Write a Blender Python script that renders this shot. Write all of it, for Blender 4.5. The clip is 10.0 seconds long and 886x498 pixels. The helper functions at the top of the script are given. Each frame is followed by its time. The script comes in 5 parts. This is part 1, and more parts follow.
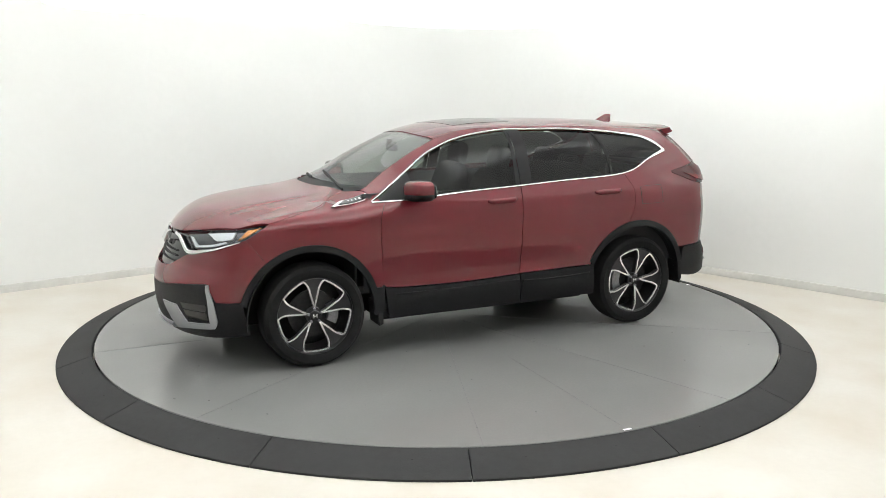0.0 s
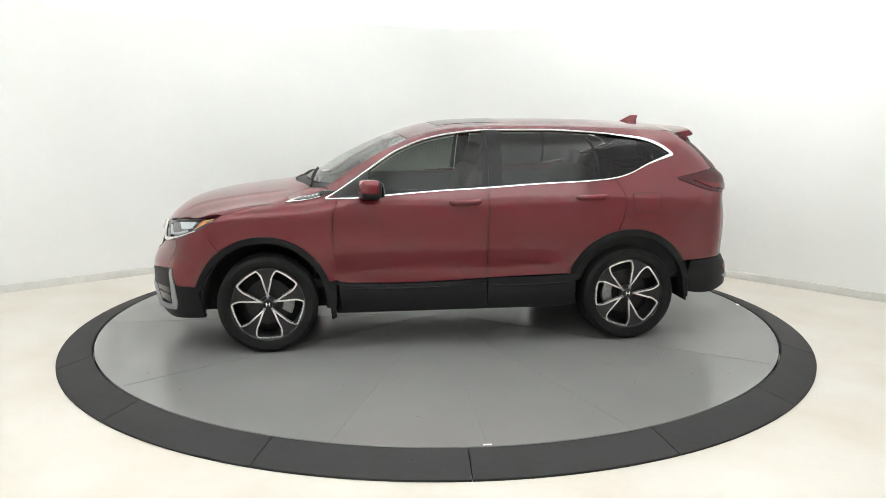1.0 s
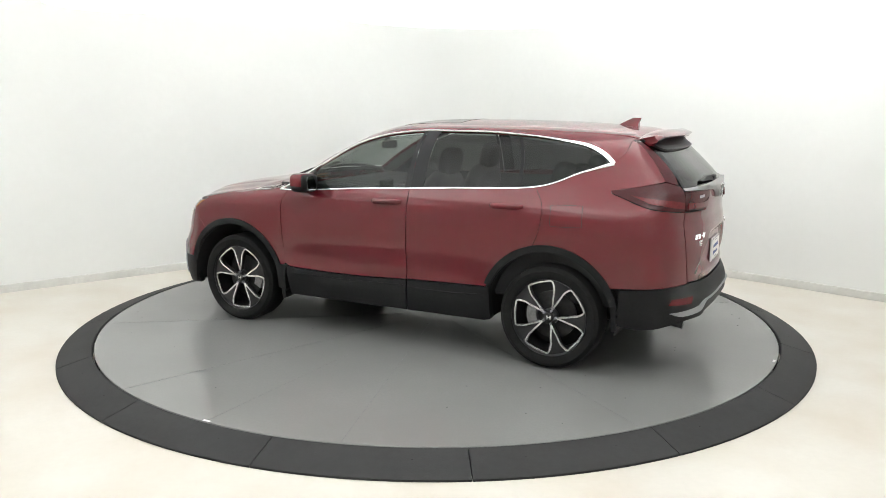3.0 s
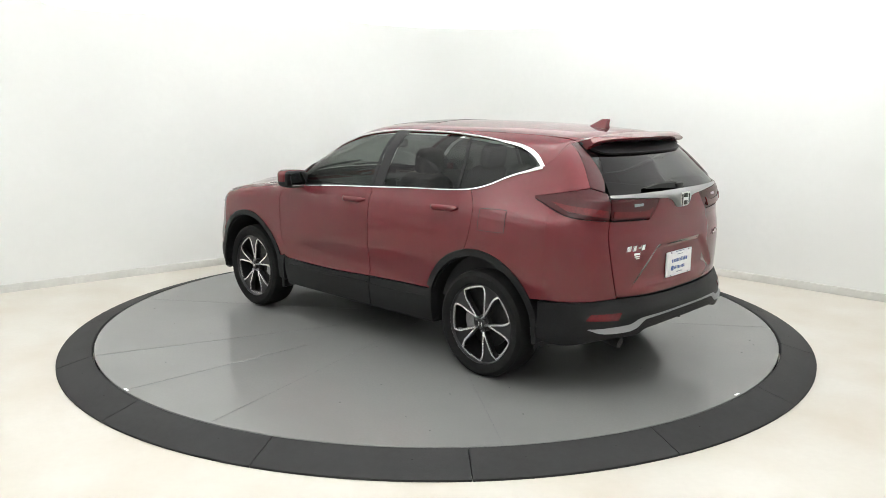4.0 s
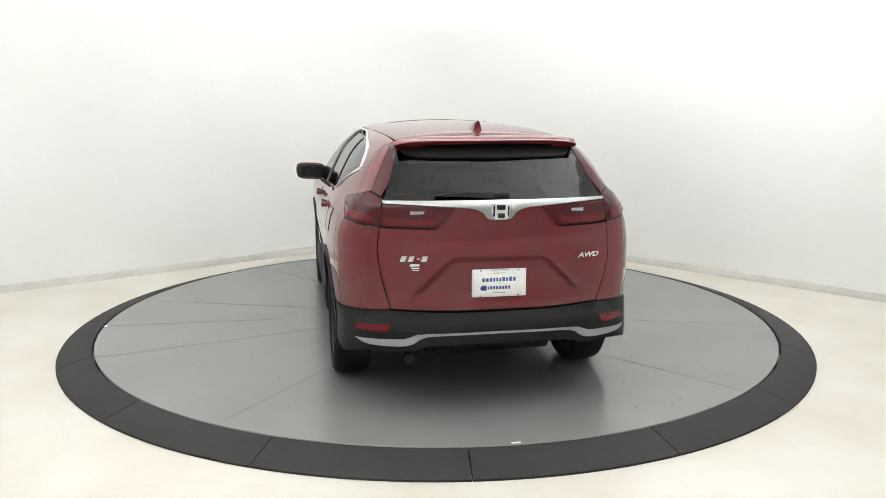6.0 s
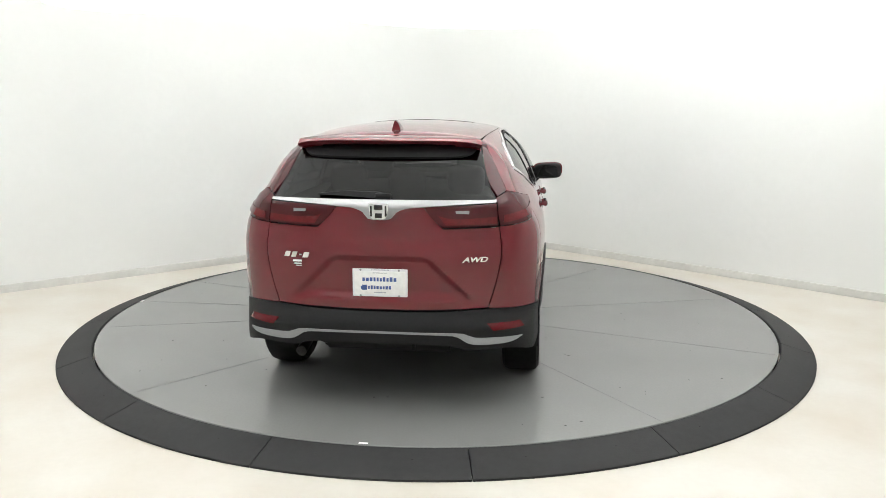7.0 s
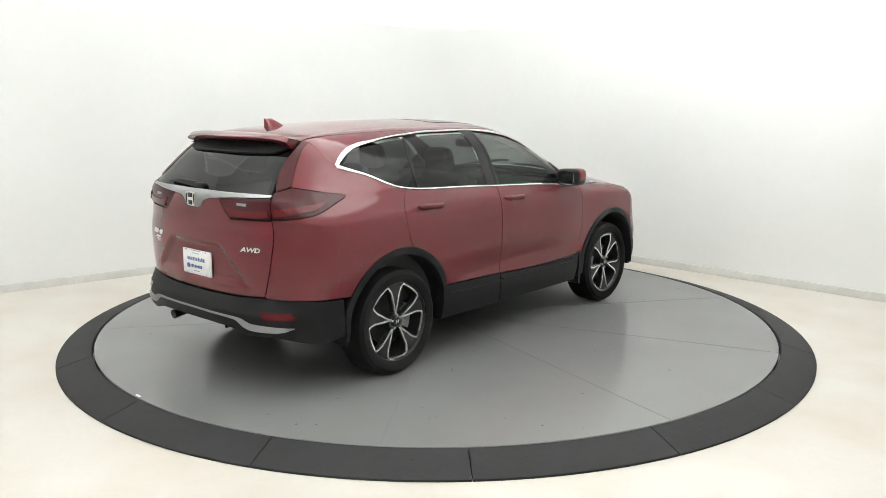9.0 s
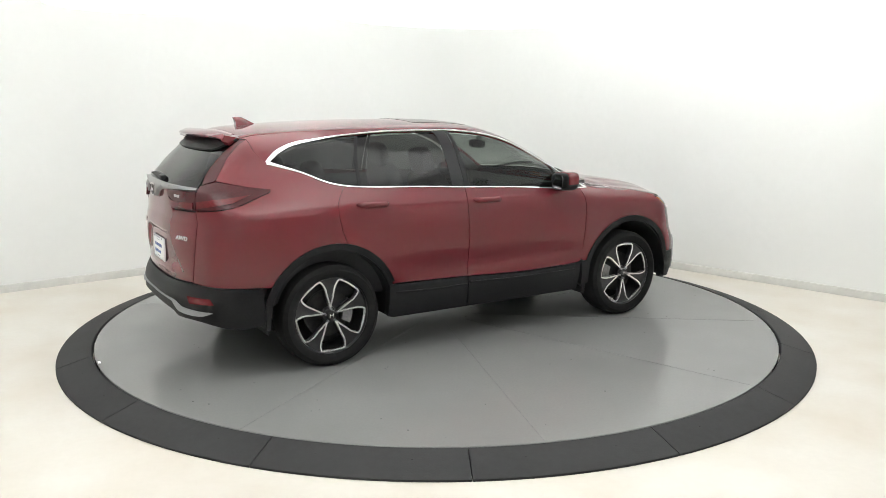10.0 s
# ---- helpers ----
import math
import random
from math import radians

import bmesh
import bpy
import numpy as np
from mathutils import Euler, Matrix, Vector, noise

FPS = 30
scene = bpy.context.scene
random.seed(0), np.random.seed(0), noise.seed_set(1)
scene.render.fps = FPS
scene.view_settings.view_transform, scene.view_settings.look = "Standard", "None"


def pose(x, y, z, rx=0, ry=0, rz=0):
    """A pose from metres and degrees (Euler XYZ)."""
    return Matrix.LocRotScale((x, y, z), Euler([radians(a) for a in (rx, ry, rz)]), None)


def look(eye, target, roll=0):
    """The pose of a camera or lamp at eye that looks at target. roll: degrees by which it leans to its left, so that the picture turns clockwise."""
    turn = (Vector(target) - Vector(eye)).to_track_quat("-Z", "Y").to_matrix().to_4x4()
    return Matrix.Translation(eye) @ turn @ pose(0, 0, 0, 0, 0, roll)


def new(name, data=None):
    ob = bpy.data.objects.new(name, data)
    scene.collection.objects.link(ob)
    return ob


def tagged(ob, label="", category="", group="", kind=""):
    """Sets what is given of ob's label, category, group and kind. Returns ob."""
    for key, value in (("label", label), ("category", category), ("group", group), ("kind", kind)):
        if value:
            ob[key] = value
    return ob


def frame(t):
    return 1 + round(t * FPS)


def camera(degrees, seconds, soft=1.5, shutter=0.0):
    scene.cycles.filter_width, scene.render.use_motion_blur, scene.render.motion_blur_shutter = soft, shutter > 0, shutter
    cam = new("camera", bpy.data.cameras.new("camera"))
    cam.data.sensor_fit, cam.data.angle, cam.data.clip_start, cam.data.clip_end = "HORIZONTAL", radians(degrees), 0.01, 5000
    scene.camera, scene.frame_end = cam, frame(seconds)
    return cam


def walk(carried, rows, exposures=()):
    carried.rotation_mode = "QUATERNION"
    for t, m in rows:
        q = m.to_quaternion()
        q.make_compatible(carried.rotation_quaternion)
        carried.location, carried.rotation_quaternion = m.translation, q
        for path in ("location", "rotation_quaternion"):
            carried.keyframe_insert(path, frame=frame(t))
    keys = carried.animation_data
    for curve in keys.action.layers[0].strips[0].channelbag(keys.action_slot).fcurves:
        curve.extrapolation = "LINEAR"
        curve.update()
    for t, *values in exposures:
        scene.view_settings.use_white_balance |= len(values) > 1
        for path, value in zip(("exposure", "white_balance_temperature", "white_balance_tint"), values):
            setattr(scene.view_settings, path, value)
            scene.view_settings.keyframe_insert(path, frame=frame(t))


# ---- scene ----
# camera: on a stand before the turntable, it does not move
EYE = (0.0, -6.675, 1.798)
AIM = (EYE[0] + math.sin(0.007) * math.cos(0.1845), EYE[1] + math.cos(0.007) * math.cos(0.1845), EYE[2] - math.sin(0.1845))
cam = camera(57.47, 10.0, soft=0.8)
walk(cam, [(0.0, look(EYE, AIM, 0.11)), (10.0, look(EYE, AIM, 0.11))], exposures=[(0.0, 0.0), (10.0, 0.0)])

# world: a closed room, hardly any light from outside
world = bpy.data.worlds.new("world")
world.use_nodes = True
world.node_tree.nodes["Background"].inputs[0].default_value = (0.9, 0.95, 1.0, 1)
world.node_tree.nodes["Background"].inputs[1].default_value = 0.05
scene.world = world
LAMP, ADDED_UPGLOW = 1.0, 7.7       # glow of the overhead soft lamps, and upward glow added to brighten the ceiling
FLOOR_Z = -0.074
CEIL = 4.0
DISC_R, RING_R = 2.706, 2.951


# ---- materials ----
def material(name, color, rough=0.5, metal=0.0, coat=0.0, grain=0.0, scale=40.0, stain=0.0, stain_scale=2.0, bump=0.0, bump_scale=200.0, emit=0.0, spec=0.5, stain_color=None):
    m = bpy.data.materials.new(name)
    m.use_nodes = True
    nt = m.node_tree
    b = nt.nodes["Principled BSDF"]
    b.inputs["Base Color"].default_value = (*color, 1)
    b.inputs["Roughness"].default_value = rough
    b.inputs["Metallic"].default_value = metal
    b.inputs["Coat Weight"].default_value = coat
    b.inputs["Coat Roughness"].default_value = 0.03
    b.inputs["Specular IOR Level"].default_value = spec
    if emit:
        b.inputs["Emission Color"].default_value = (*color, 1)
        b.inputs["Emission Strength"].default_value = emit
    co = nt.nodes.new("ShaderNodeTexCoord").outputs["Object"]
    if grain or stain:
        last = None
        for amount, sc, det, alt in ((grain, scale, 3, None), (stain, stain_scale, 6, stain_color)):
            if not amount:
                continue
            n = nt.nodes.new("ShaderNodeTexNoise")
            n.inputs["Scale"].default_value, n.inputs["Detail"].default_value = sc, det
            nt.links.new(co, n.inputs["Vector"])
            r = nt.nodes.new("ShaderNodeMapRange")
            r.inputs[1].default_value, r.inputs[2].default_value = 0.35, 0.7
            nt.links.new(n.outputs["Fac"], r.inputs[0])
            mix = nt.nodes.new("ShaderNodeMix")
            mix.data_type = "RGBA"
            if last:
                nt.links.new(last, mix.inputs[6])
            else:
                mix.inputs[6].default_value = (*color, 1)
            far = alt if alt else tuple(c * (1 - amount) for c in color)
            mix.inputs[7].default_value = (*far, 1)
            if alt:
                k = nt.nodes.new("ShaderNodeMath")
                k.operation = "MULTIPLY"
                k.inputs[1].default_value = amount
                nt.links.new(r.outputs[0], k.inputs[0])
                nt.links.new(k.outputs[0], mix.inputs[0])
            else:
                nt.links.new(r.outputs[0], mix.inputs[0])
            last = mix.outputs[2]
        nt.links.new(last, b.inputs["Base Color"])
    if bump:
        n = nt.nodes.new("ShaderNodeTexNoise")
        n.inputs["Scale"].default_value = bump_scale
        nt.links.new(co, n.inputs["Vector"])
        bp = nt.nodes.new("ShaderNodeBump")
        bp.inputs["Strength"].default_value, bp.inputs["Distance"].default_value = bump, 0.002
        nt.links.new(n.outputs["Fac"], bp.inputs["Height"])
        nt.links.new(bp.outputs[0], b.inputs["Normal"])
    return m


def glass_material(name, tint, rough=0.0, ior=1.5):
    """A thin tinted pane: part see-through, part mirror."""
    m = bpy.data.materials.new(name)
    m.use_nodes = True
    nt = m.node_tree
    out = nt.nodes["Material Output"]
    tr = nt.nodes.new("ShaderNodeBsdfTransparent")
    tr.inputs[0].default_value = (*tint, 1)
    gl = nt.nodes.new("ShaderNodeBsdfGlossy")
    gl.inputs["Roughness"].default_value = rough
    # gloss grows towards a flat angle, alike on both faces of the pane
    f0 = ((ior - 1) / (ior + 1)) ** 2
    lw = nt.nodes.new("ShaderNodeLayerWeight")
    lw.inputs["Blend"].default_value = 0.5
    pw = nt.nodes.new("ShaderNodeMath")
    pw.operation = "POWER"
    pw.inputs[1].default_value = 5.0
    nt.links.new(lw.outputs["Facing"], pw.inputs[0])
    ma = nt.nodes.new("ShaderNodeMath")
    ma.operation = "MULTIPLY_ADD"
    ma.inputs[1].default_value, ma.inputs[2].default_value = 1 - f0, f0
    nt.links.new(pw.outputs[0], ma.inputs[0])
    mx = nt.nodes.new("ShaderNodeMixShader")
    nt.links.new(ma.outputs[0], mx.inputs[0])
    nt.links.new(tr.outputs[0], mx.inputs[1])
    nt.links.new(gl.outputs[0], mx.inputs[2])
    nt.links.new(mx.outputs[0], out.inputs[0])
    return m


PAINT = material("red_paint", (0.134, 0.0135, 0.0195), 0.38, 0.25, 1.0, grain=0.03, scale=900, stain=0.04, stain_scale=1.5, spec=0.0)
PAINT.node_tree.nodes["Principled BSDF"].inputs["Coat IOR"].default_value = 1.54
BLACK_PLASTIC = material("black_plastic", (0.0095, 0.0095, 0.0105), 0.5, grain=0.25, scale=60, bump=0.25, bump_scale=600, spec=0.22)
GLOSS_BLACK = material("gloss_black", (0.008, 0.008, 0.009), 0.12, grain=0.1)
SATIN_BLACK = material("satin_black", (0.010, 0.010, 0.011), 0.4, grain=0.15, spec=0.25)
DARK = material("dark_underbody", (0.007, 0.007, 0.0075), 0.8, grain=0.3, scale=20, bump=0.3, bump_scale=60)
CHROME = material("chrome", (0.82, 0.82, 0.83), 0.12, 1.0, grain=0.04, scale=30)
SATIN = material("satin_chrome", (0.36, 0.36, 0.365), 0.34, 1.0, grain=0.04, scale=30)
SILVER = material("silver_plastic", (0.33, 0.34, 0.36), 0.38, 0.6, grain=0.06, scale=80)
RUBBER = material("tyre_rubber", (0.009, 0.009, 0.009), 0.8, grain=0.3, scale=30, bump=0.3, bump_scale=150, spec=0.25)
RIM_DARK = material("dark_grey_alloy", (0.032, 0.032, 0.034), 0.35, 0.4, grain=0.15)
RIM_CUT = material("machined_alloy", (0.72, 0.72, 0.73), 0.25, 0.9, grain=0.05)
STEEL = material("brake_steel", (0.32, 0.32, 0.33), 0.4, 0.9, grain=0.3, scale=60)
TINT_FRONT = glass_material("front_side_glass", (0.27, 0.295, 0.275), ior=1.4)
TINT_REAR = glass_material("privacy_glass", (0.145, 0.155, 0.15), ior=1.42)
TINT_BACK = glass_material("rear_privacy_glass", (0.05, 0.052, 0.054), ior=1.5)
CLEAR = glass_material("windscreen_glass", (0.78, 0.83, 0.81), ior=1.9)
LENS_RED = material("red_lamp_lens", (0.125, 0.007, 0.011), 0.10, 0.0, 1.0, grain=0.3, scale=90, spec=0.0)
LENS_DARK = material("smoked_lamp_lens", (0.06, 0.006, 0.009), 0.08, 0.0, 0.7, grain=0.2, scale=90, spec=0.0)
LENS_CLEAR = glass_material("clear_lamp_lens", (0.80, 0.82, 0.84))
AMBER = material("amber_lens", (0.75, 0.25, 0.03), 0.2, 0.0, 0.6, grain=0.1)
LAMP_SILVER = material("lamp_reflector", (0.86, 0.87, 0.88), 0.3, 0.15, grain=0.1, scale=60)
TRIM_DARK = material("dark_cloth", (0.035, 0.035, 0.037), 0.85, grain=0.06, scale=60)
TRIM_GREY = material("grey_leather", (0.10, 0.10, 0.10), 0.6, grain=0.2, scale=90, bump=0.2)
WALL_MAT = material("white_wall_paint", (0.855, 0.862, 0.845), 0.75, stain=0.05, stain_scale=0.8, grain=0.02, scale=15, bump=0.05, bump_scale=40)
FLOOR_MAT = material("white_epoxy_floor", (0.69, 0.662, 0.606), 0.35, stain=0.6, stain_scale=1.6, stain_color=(0.57, 0.50, 0.41), grain=0.03, scale=25, bump=0.04, bump_scale=30)
SKIRT_MAT = material("white_trim_paint", (0.70, 0.69, 0.655), 0.5, stain=0.16, stain_scale=4, grain=0.08, scale=30)
DISC_MAT = material("grey_turntable_paint", (0.225, 0.23, 0.223), 0.2, grain=0.05, scale=60, stain=0.10, stain_scale=1.1, bump=0.03, bump_scale=50)
RING_MAT = material("black_rubber_ramp", (0.017, 0.017, 0.018), 0.75, grain=0.25, scale=25, stain=0.3, stain_scale=3, stain_color=(0.032, 0.032, 0.033), bump=0.3, bump_scale=120)
SEAM_MAT = material("seam_dirt", (0.14, 0.14, 0.14), 0.7, grain=0.3)
SPECK_MAT = material("floor_specks", (0.11, 0.11, 0.11), 0.8, grain=0.3)
WHITE_MARK = material("white_mark", (0.85, 0.85, 0.84), 0.5, grain=0.1)
PLATE_MAT = material("white_plate", (0.80, 0.81, 0.83), 0.35, grain=0.05, coat=0.5)
BLUE_INK = material("blue_ink", (0.05, 0.10, 0.30), 0.4, grain=0.1)
GREY_INK = material("grey_ink", (0.25, 0.28, 0.33), 0.4, grain=0.1)
HEADLINER = material("headliner_cloth", (0.32, 0.32, 0.31), 0.9, grain=0.1, scale=150)
MIRROR = material("mirror_glass", (0.16, 0.165, 0.17), 0.02, 1.0)
LAMP_GREY = material("grey_lamp_housing", (0.085, 0.085, 0.09), 0.3, 0.5, grain=0.15)
DARK_STEEL = material("dark_steel", (0.05, 0.05, 0.05), 0.5, 0.8, grain=0.3)
PILLAR_CLOTH = material("pillar_cloth", (0.13, 0.13, 0.125), 0.9, grain=0.1, scale=150)
LAMP_MAT = material("lamp_diffuser", (0.99, 0.995, 1.0), 0.6, emit=LAMP)
ADDED_UPGLOW_MAT = material("added_upglow", (0.985, 0.995, 1.0), 0.6, emit=ADDED_UPGLOW)
LAMP_RIM = material("lamp_rim_white", (0.8, 0.8, 0.8), 0.5, grain=0.05)


# ---- mesh helpers ----
def part(name, bm, mat, parent=None, label="", smooth=0.6):
    """One bmesh as one mesh object under a thing or a part."""
    me = bpy.data.meshes.new(name)
    bm.to_mesh(me)
    bm.free()
    me.materials.append(mat)
    if smooth:
        me.shade_smooth()
        me.set_sharp_from_angle(angle=smooth)
    ob = new(name, me)
    ob.parent = parent
    return tagged(ob, label) if label else ob


def box(bm, x0, x1, y0, y1, z0, z1, bevel=0.0, m=None):
    got = bmesh.ops.create_cube(bm, size=1.0, matrix=Matrix.Translation(((x0 + x1) / 2, (y0 + y1) / 2, (z0 + z1) / 2)) @ Matrix.Diagonal((x1 - x0, y1 - y0, z1 - z0, 1)))
    vs = got["verts"]
    if bevel:
        es = list({e for v in vs for e in v.link_edges})
        r = bmesh.ops.bevel(bm, geom=es, offset=bevel, segments=2, affect="EDGES", profile=0.5)
        vs = list({v for f in r["faces"] for v in f.verts} | {v for v in vs if v.is_valid})
    if m is not None:
        bmesh.ops.transform(bm, matrix=m, verts=vs)
    return vs


def ring_solid(bm, profile, a0=0.0, a1=360.0, steps=64, axis="z"):
    """Turn a closed profile of (radius, height) about an axis, from a0 to a1 degrees."""
    full = abs(a1 - a0) >= 359.9
    n = steps if full else steps + 1
    rings = []
    for i in range(n):
        a = radians(a0 + (a1 - a0) * i / steps)
        c, s = math.cos(a), math.sin(a)
        rings.append([bm.verts.new((r * c, r * s, h) if axis == "z" else (r * c, h, r * s)) for r, h in profile])
    k = len(profile)
    for i in range(steps):
        p, q = rings[i], rings[(i + 1) % n]
        for j in range(k):
            f = (p[j], q[j], q[(j + 1) % k], p[(j + 1) % k])
            bm.faces.new(f)
    if not full:
        bm.faces.new(rings[0])
        bm.faces.new(list(reversed(rings[-1])))
    bmesh.ops.recalc_face_normals(bm, faces=bm.faces)


def extrude_outline(bm, pts, axis, a, b):
    """A prism from a closed outline of 2D points, between a and b on the axis."""
    def at(p, v):
        return {"x": (v, p[0], p[1]), "y": (p[0], v, p[1]), "z": (p[0], p[1], v)}[axis]
    lo = [bm.verts.new(at(p, a)) for p in pts]
    hi = [bm.verts.new(at(p, b)) for p in pts]
    fs = [bm.faces.new(lo), bm.faces.new(hi)]
    for i in range(len(pts)):
        j = (i + 1) % len(pts)
        fs.append(bm.faces.new((lo[i], lo[j], hi[j], hi[i])))
    bmesh.ops.recalc_face_normals(bm, faces=fs)
    return lo + hi


# ---- the room ----
def room():
    # plan of the walls: two long walls that meet in a wide rounded corner behind the turntable
    left_dir, right_dir = Vector((0.79, 0.613)), Vector((0.715, -0.699))
    a, b = Vector((-3.11, 1.88)), Vector((2.88, 1.95))
    den = left_dir.x * right_dir.y - left_dir.y * right_dir.x
    k = ((b.x - a.x) * right_dir.y - (b.y - a.y) * right_dir.x) / den
    corner = a + left_dir * k
    r = 1.1
    p0, p1 = corner - left_dir * r, corner + right_dir * r
    plan = [a - left_dir * 5.2]
    plan += [(p0 * (1 - s) ** 2 + corner * 2 * s * (1 - s) + p1 * s ** 2) for s in (i / 16 for i in range(17))]
    plan += [b + right_dir * 4.6, Vector((6.2, -9.2)), Vector((-7.2, -9.2))]
    top = CEIL

    def wall(name, pts, label):
        bm = bmesh.new()
        prev = None
        for i, p in enumerate(pts):
            d = (pts[min(i + 1, len(pts) - 1)] - pts[max(i - 1, 0)]).normalized()
            n = Vector((-d.y, d.x))
            row = [bm.verts.new((*(p + n * o), z)) for o, z in ((0, FLOOR_Z), (0.15, FLOOR_Z), (0.15, top), (0, top))]
            if prev:
                for j in range(4):
                    bm.faces.new((prev[j], row[j], row[(j + 1) % 4], prev[(j + 1) % 4]))
            prev = row
        bmesh.ops.recalc_face_normals(bm, faces=bm.faces)
        tagged(part(name, bm, WALL_MAT, smooth=0.5), label, "wall", kind="structure")

    wall("wall_north", plan[:-2], "white painted studio wall with a wide rounded corner")
    # unseen side and rear walls, added to close the room and bounce light
    wall("added_wall_east", plan[-3:-1], "unseen plain white side wall added to close the studio")
    wall("added_wall_south", plan[-2:], "unseen plain white rear wall added to close the studio")
    wall("added_wall_west", [plan[-1], plan[0]], "unseen plain white side wall added to close the studio")

    bm = bmesh.new()
    prev = None
    pts = plan[:-2]
    for i, p in enumerate(pts):
        d = (pts[min(i + 1, len(pts) - 1)] - pts[max(i - 1, 0)]).normalized()
        n = Vector((d.y, -d.x))
        row = [bm.verts.new((*(p + n * o), FLOOR_Z + z)) for o, z in ((0.001, 0), (0.018, 0), (0.018, 0.062), (0.012, 0.074), (0.001, 0.078))]
        if prev:
            for j in range(5):
                bm.faces.new((prev[j], row[j], row[(j + 1) % 5], prev[(j + 1) % 5]))
        prev = row
    bmesh.ops.recalc_face_normals(bm, faces=bm.faces)
    tagged(part("baseboard", bm, SKIRT_MAT, smooth=0.5), "low white painted baseboard along the studio wall", "baseboard", kind="structure")

    bm = bmesh.new()
    box(bm, -9, 9, -10, 7, FLOOR_Z - 0.2, FLOOR_Z)
    tagged(part("floor", bm, FLOOR_MAT, smooth=0), "cream white coated studio floor with faint stains", "floor", kind="structure")
    # unseen ceiling, added above the lamps to spread their glow over the walls
    bm = bmesh.new()
    box(bm, -9, 9, -10, 7, top, top + 0.15)
    tagged(part("ceiling", bm, WALL_MAT, smooth=0), "unseen plain white ceiling added to bounce the lamps' glow", "ceiling", kind="structure")


def soft_lamp(x, y, z, r, label):
    lamp = tagged(new("ceiling_lamp"), label, "ceiling lamp", "overhead soft lamps")
    lamp.matrix_basis = pose(x, y, z)
    bm = bmesh.new()
    ring_solid(bm, [(0.01, 0.0), (r - 0.03, 0.0), (r - 0.01, 0.01), (0.01, 0.02)], steps=72)
    part("diffuser", bm, LAMP_MAT, lamp)
    # glowing sheet added on top, out of view, to brighten ceiling and walls
    bm = bmesh.new()
    ring_solid(bm, [(0.01, 0.05), (r - 0.06, 0.05), (r - 0.06, 0.07), (0.01, 0.07)], steps=48)
    part("ceiling_fill", bm, ADDED_UPGLOW_MAT, lamp, "unseen glowing sheet added above the lamp to brighten the ceiling")
    # the rim gets the diffuser's glow so that its edge does not look dark
    bm = bmesh.new()
    ring_solid(bm, [(r - 0.02, -0.004), (r, 0.0), (r, 0.05), (r - 0.02, 0.05)], steps=72)
    part("rim", bm, LAMP_MAT, lamp, "lamp rim with the diffuser's glow added")
    for i in range(3):
        bm = bmesh.new()
        a = radians(120 * i + 30)
        bmesh.ops.create_cone(bm, cap_ends=True, segments=8, radius1=0.006, radius2=0.006, depth=CEIL - z - 0.05, matrix=Matrix.Translation((0.8 * r * math.cos(a), 0.8 * r * math.sin(a), (CEIL - z) / 2 + 0.02)))
        part("suspension_rod", bm, LAMP_RIM, lamp)


# ---- the turntable ----
def turntable():
    disc = tagged(new("turntable"), "grey painted round vehicle turntable with fine seams", "turntable")
    bm = bmesh.new()
    ring_solid(bm, [(0.02, -0.05), (DISC_R - 0.008, -0.05), (DISC_R - 0.008, -0.004), (DISC_R - 0.012, 0.0), (0.02, 0.0)], steps=160)
    cap = [v for v in bm.verts if abs(v.co.z) < 1e-6 and v.co.to_2d().length < 0.03]
    bmesh.ops.contextual_create(bm, geom=cap)
    part("deck", bm, DISC_MAT, disc, smooth=0.4)
    for a, r0, r1 in SEAMS:
        bm = bmesh.new()
        box(bm, r0, r1, -0.0022, 0.0022, -0.001, 0.0012, m=Matrix.Rotation(radians(a), 4, "Z"))
        part("seam", bm, SEAM_MAT, disc, smooth=0)
    rng = random.Random(4)
    bm = bmesh.new()
    for i in range(80):
        r, a = 2.62 * math.sqrt(rng.random()), rng.random() * 6.283
        s = rng.uniform(0.003, 0.008)
        x, y = r * math.cos(a), r * math.sin(a)
        bmesh.ops.create_cone(bm, cap_ends=True, segments=6, radius1=s, radius2=s * 0.6, depth=0.002, matrix=Matrix.Translation((x, y, 0.0012)) @ Matrix.Diagonal((1, rng.uniform(0.5, 1.6), 1, 1)))
    tagged(part("specks", bm, SPECK_MAT, disc, smooth=0), "small dark specks and dents", kind="stuff")
    for a, r in ((88.4, 2.69), (178.6, 2.685)):
        bm = bmesh.new()
        box(bm, r - 0.012, r + 0.004, -0.025, 0.025, 0.0, 0.0018, m=Matrix.Rotation(radians(a), 4, "Z"))
        part("paint_mark", bm, WHITE_MARK, disc, smooth=0)
    return disc


SEAMS = ((34.5, 0.3, 2.69), (70.5, 0.3, 2.69), (88.4, 1.3, 2.69), (106.5, 0.3, 2.69), (142.3, 0.3, 2.69), (215.3, 0.3, 2.69), (251.4, 0.3, 2.69), (287.6, 0.3, 2.69), (323.5, 0.3, 2.69), (359.3, 0.3, 2.69))


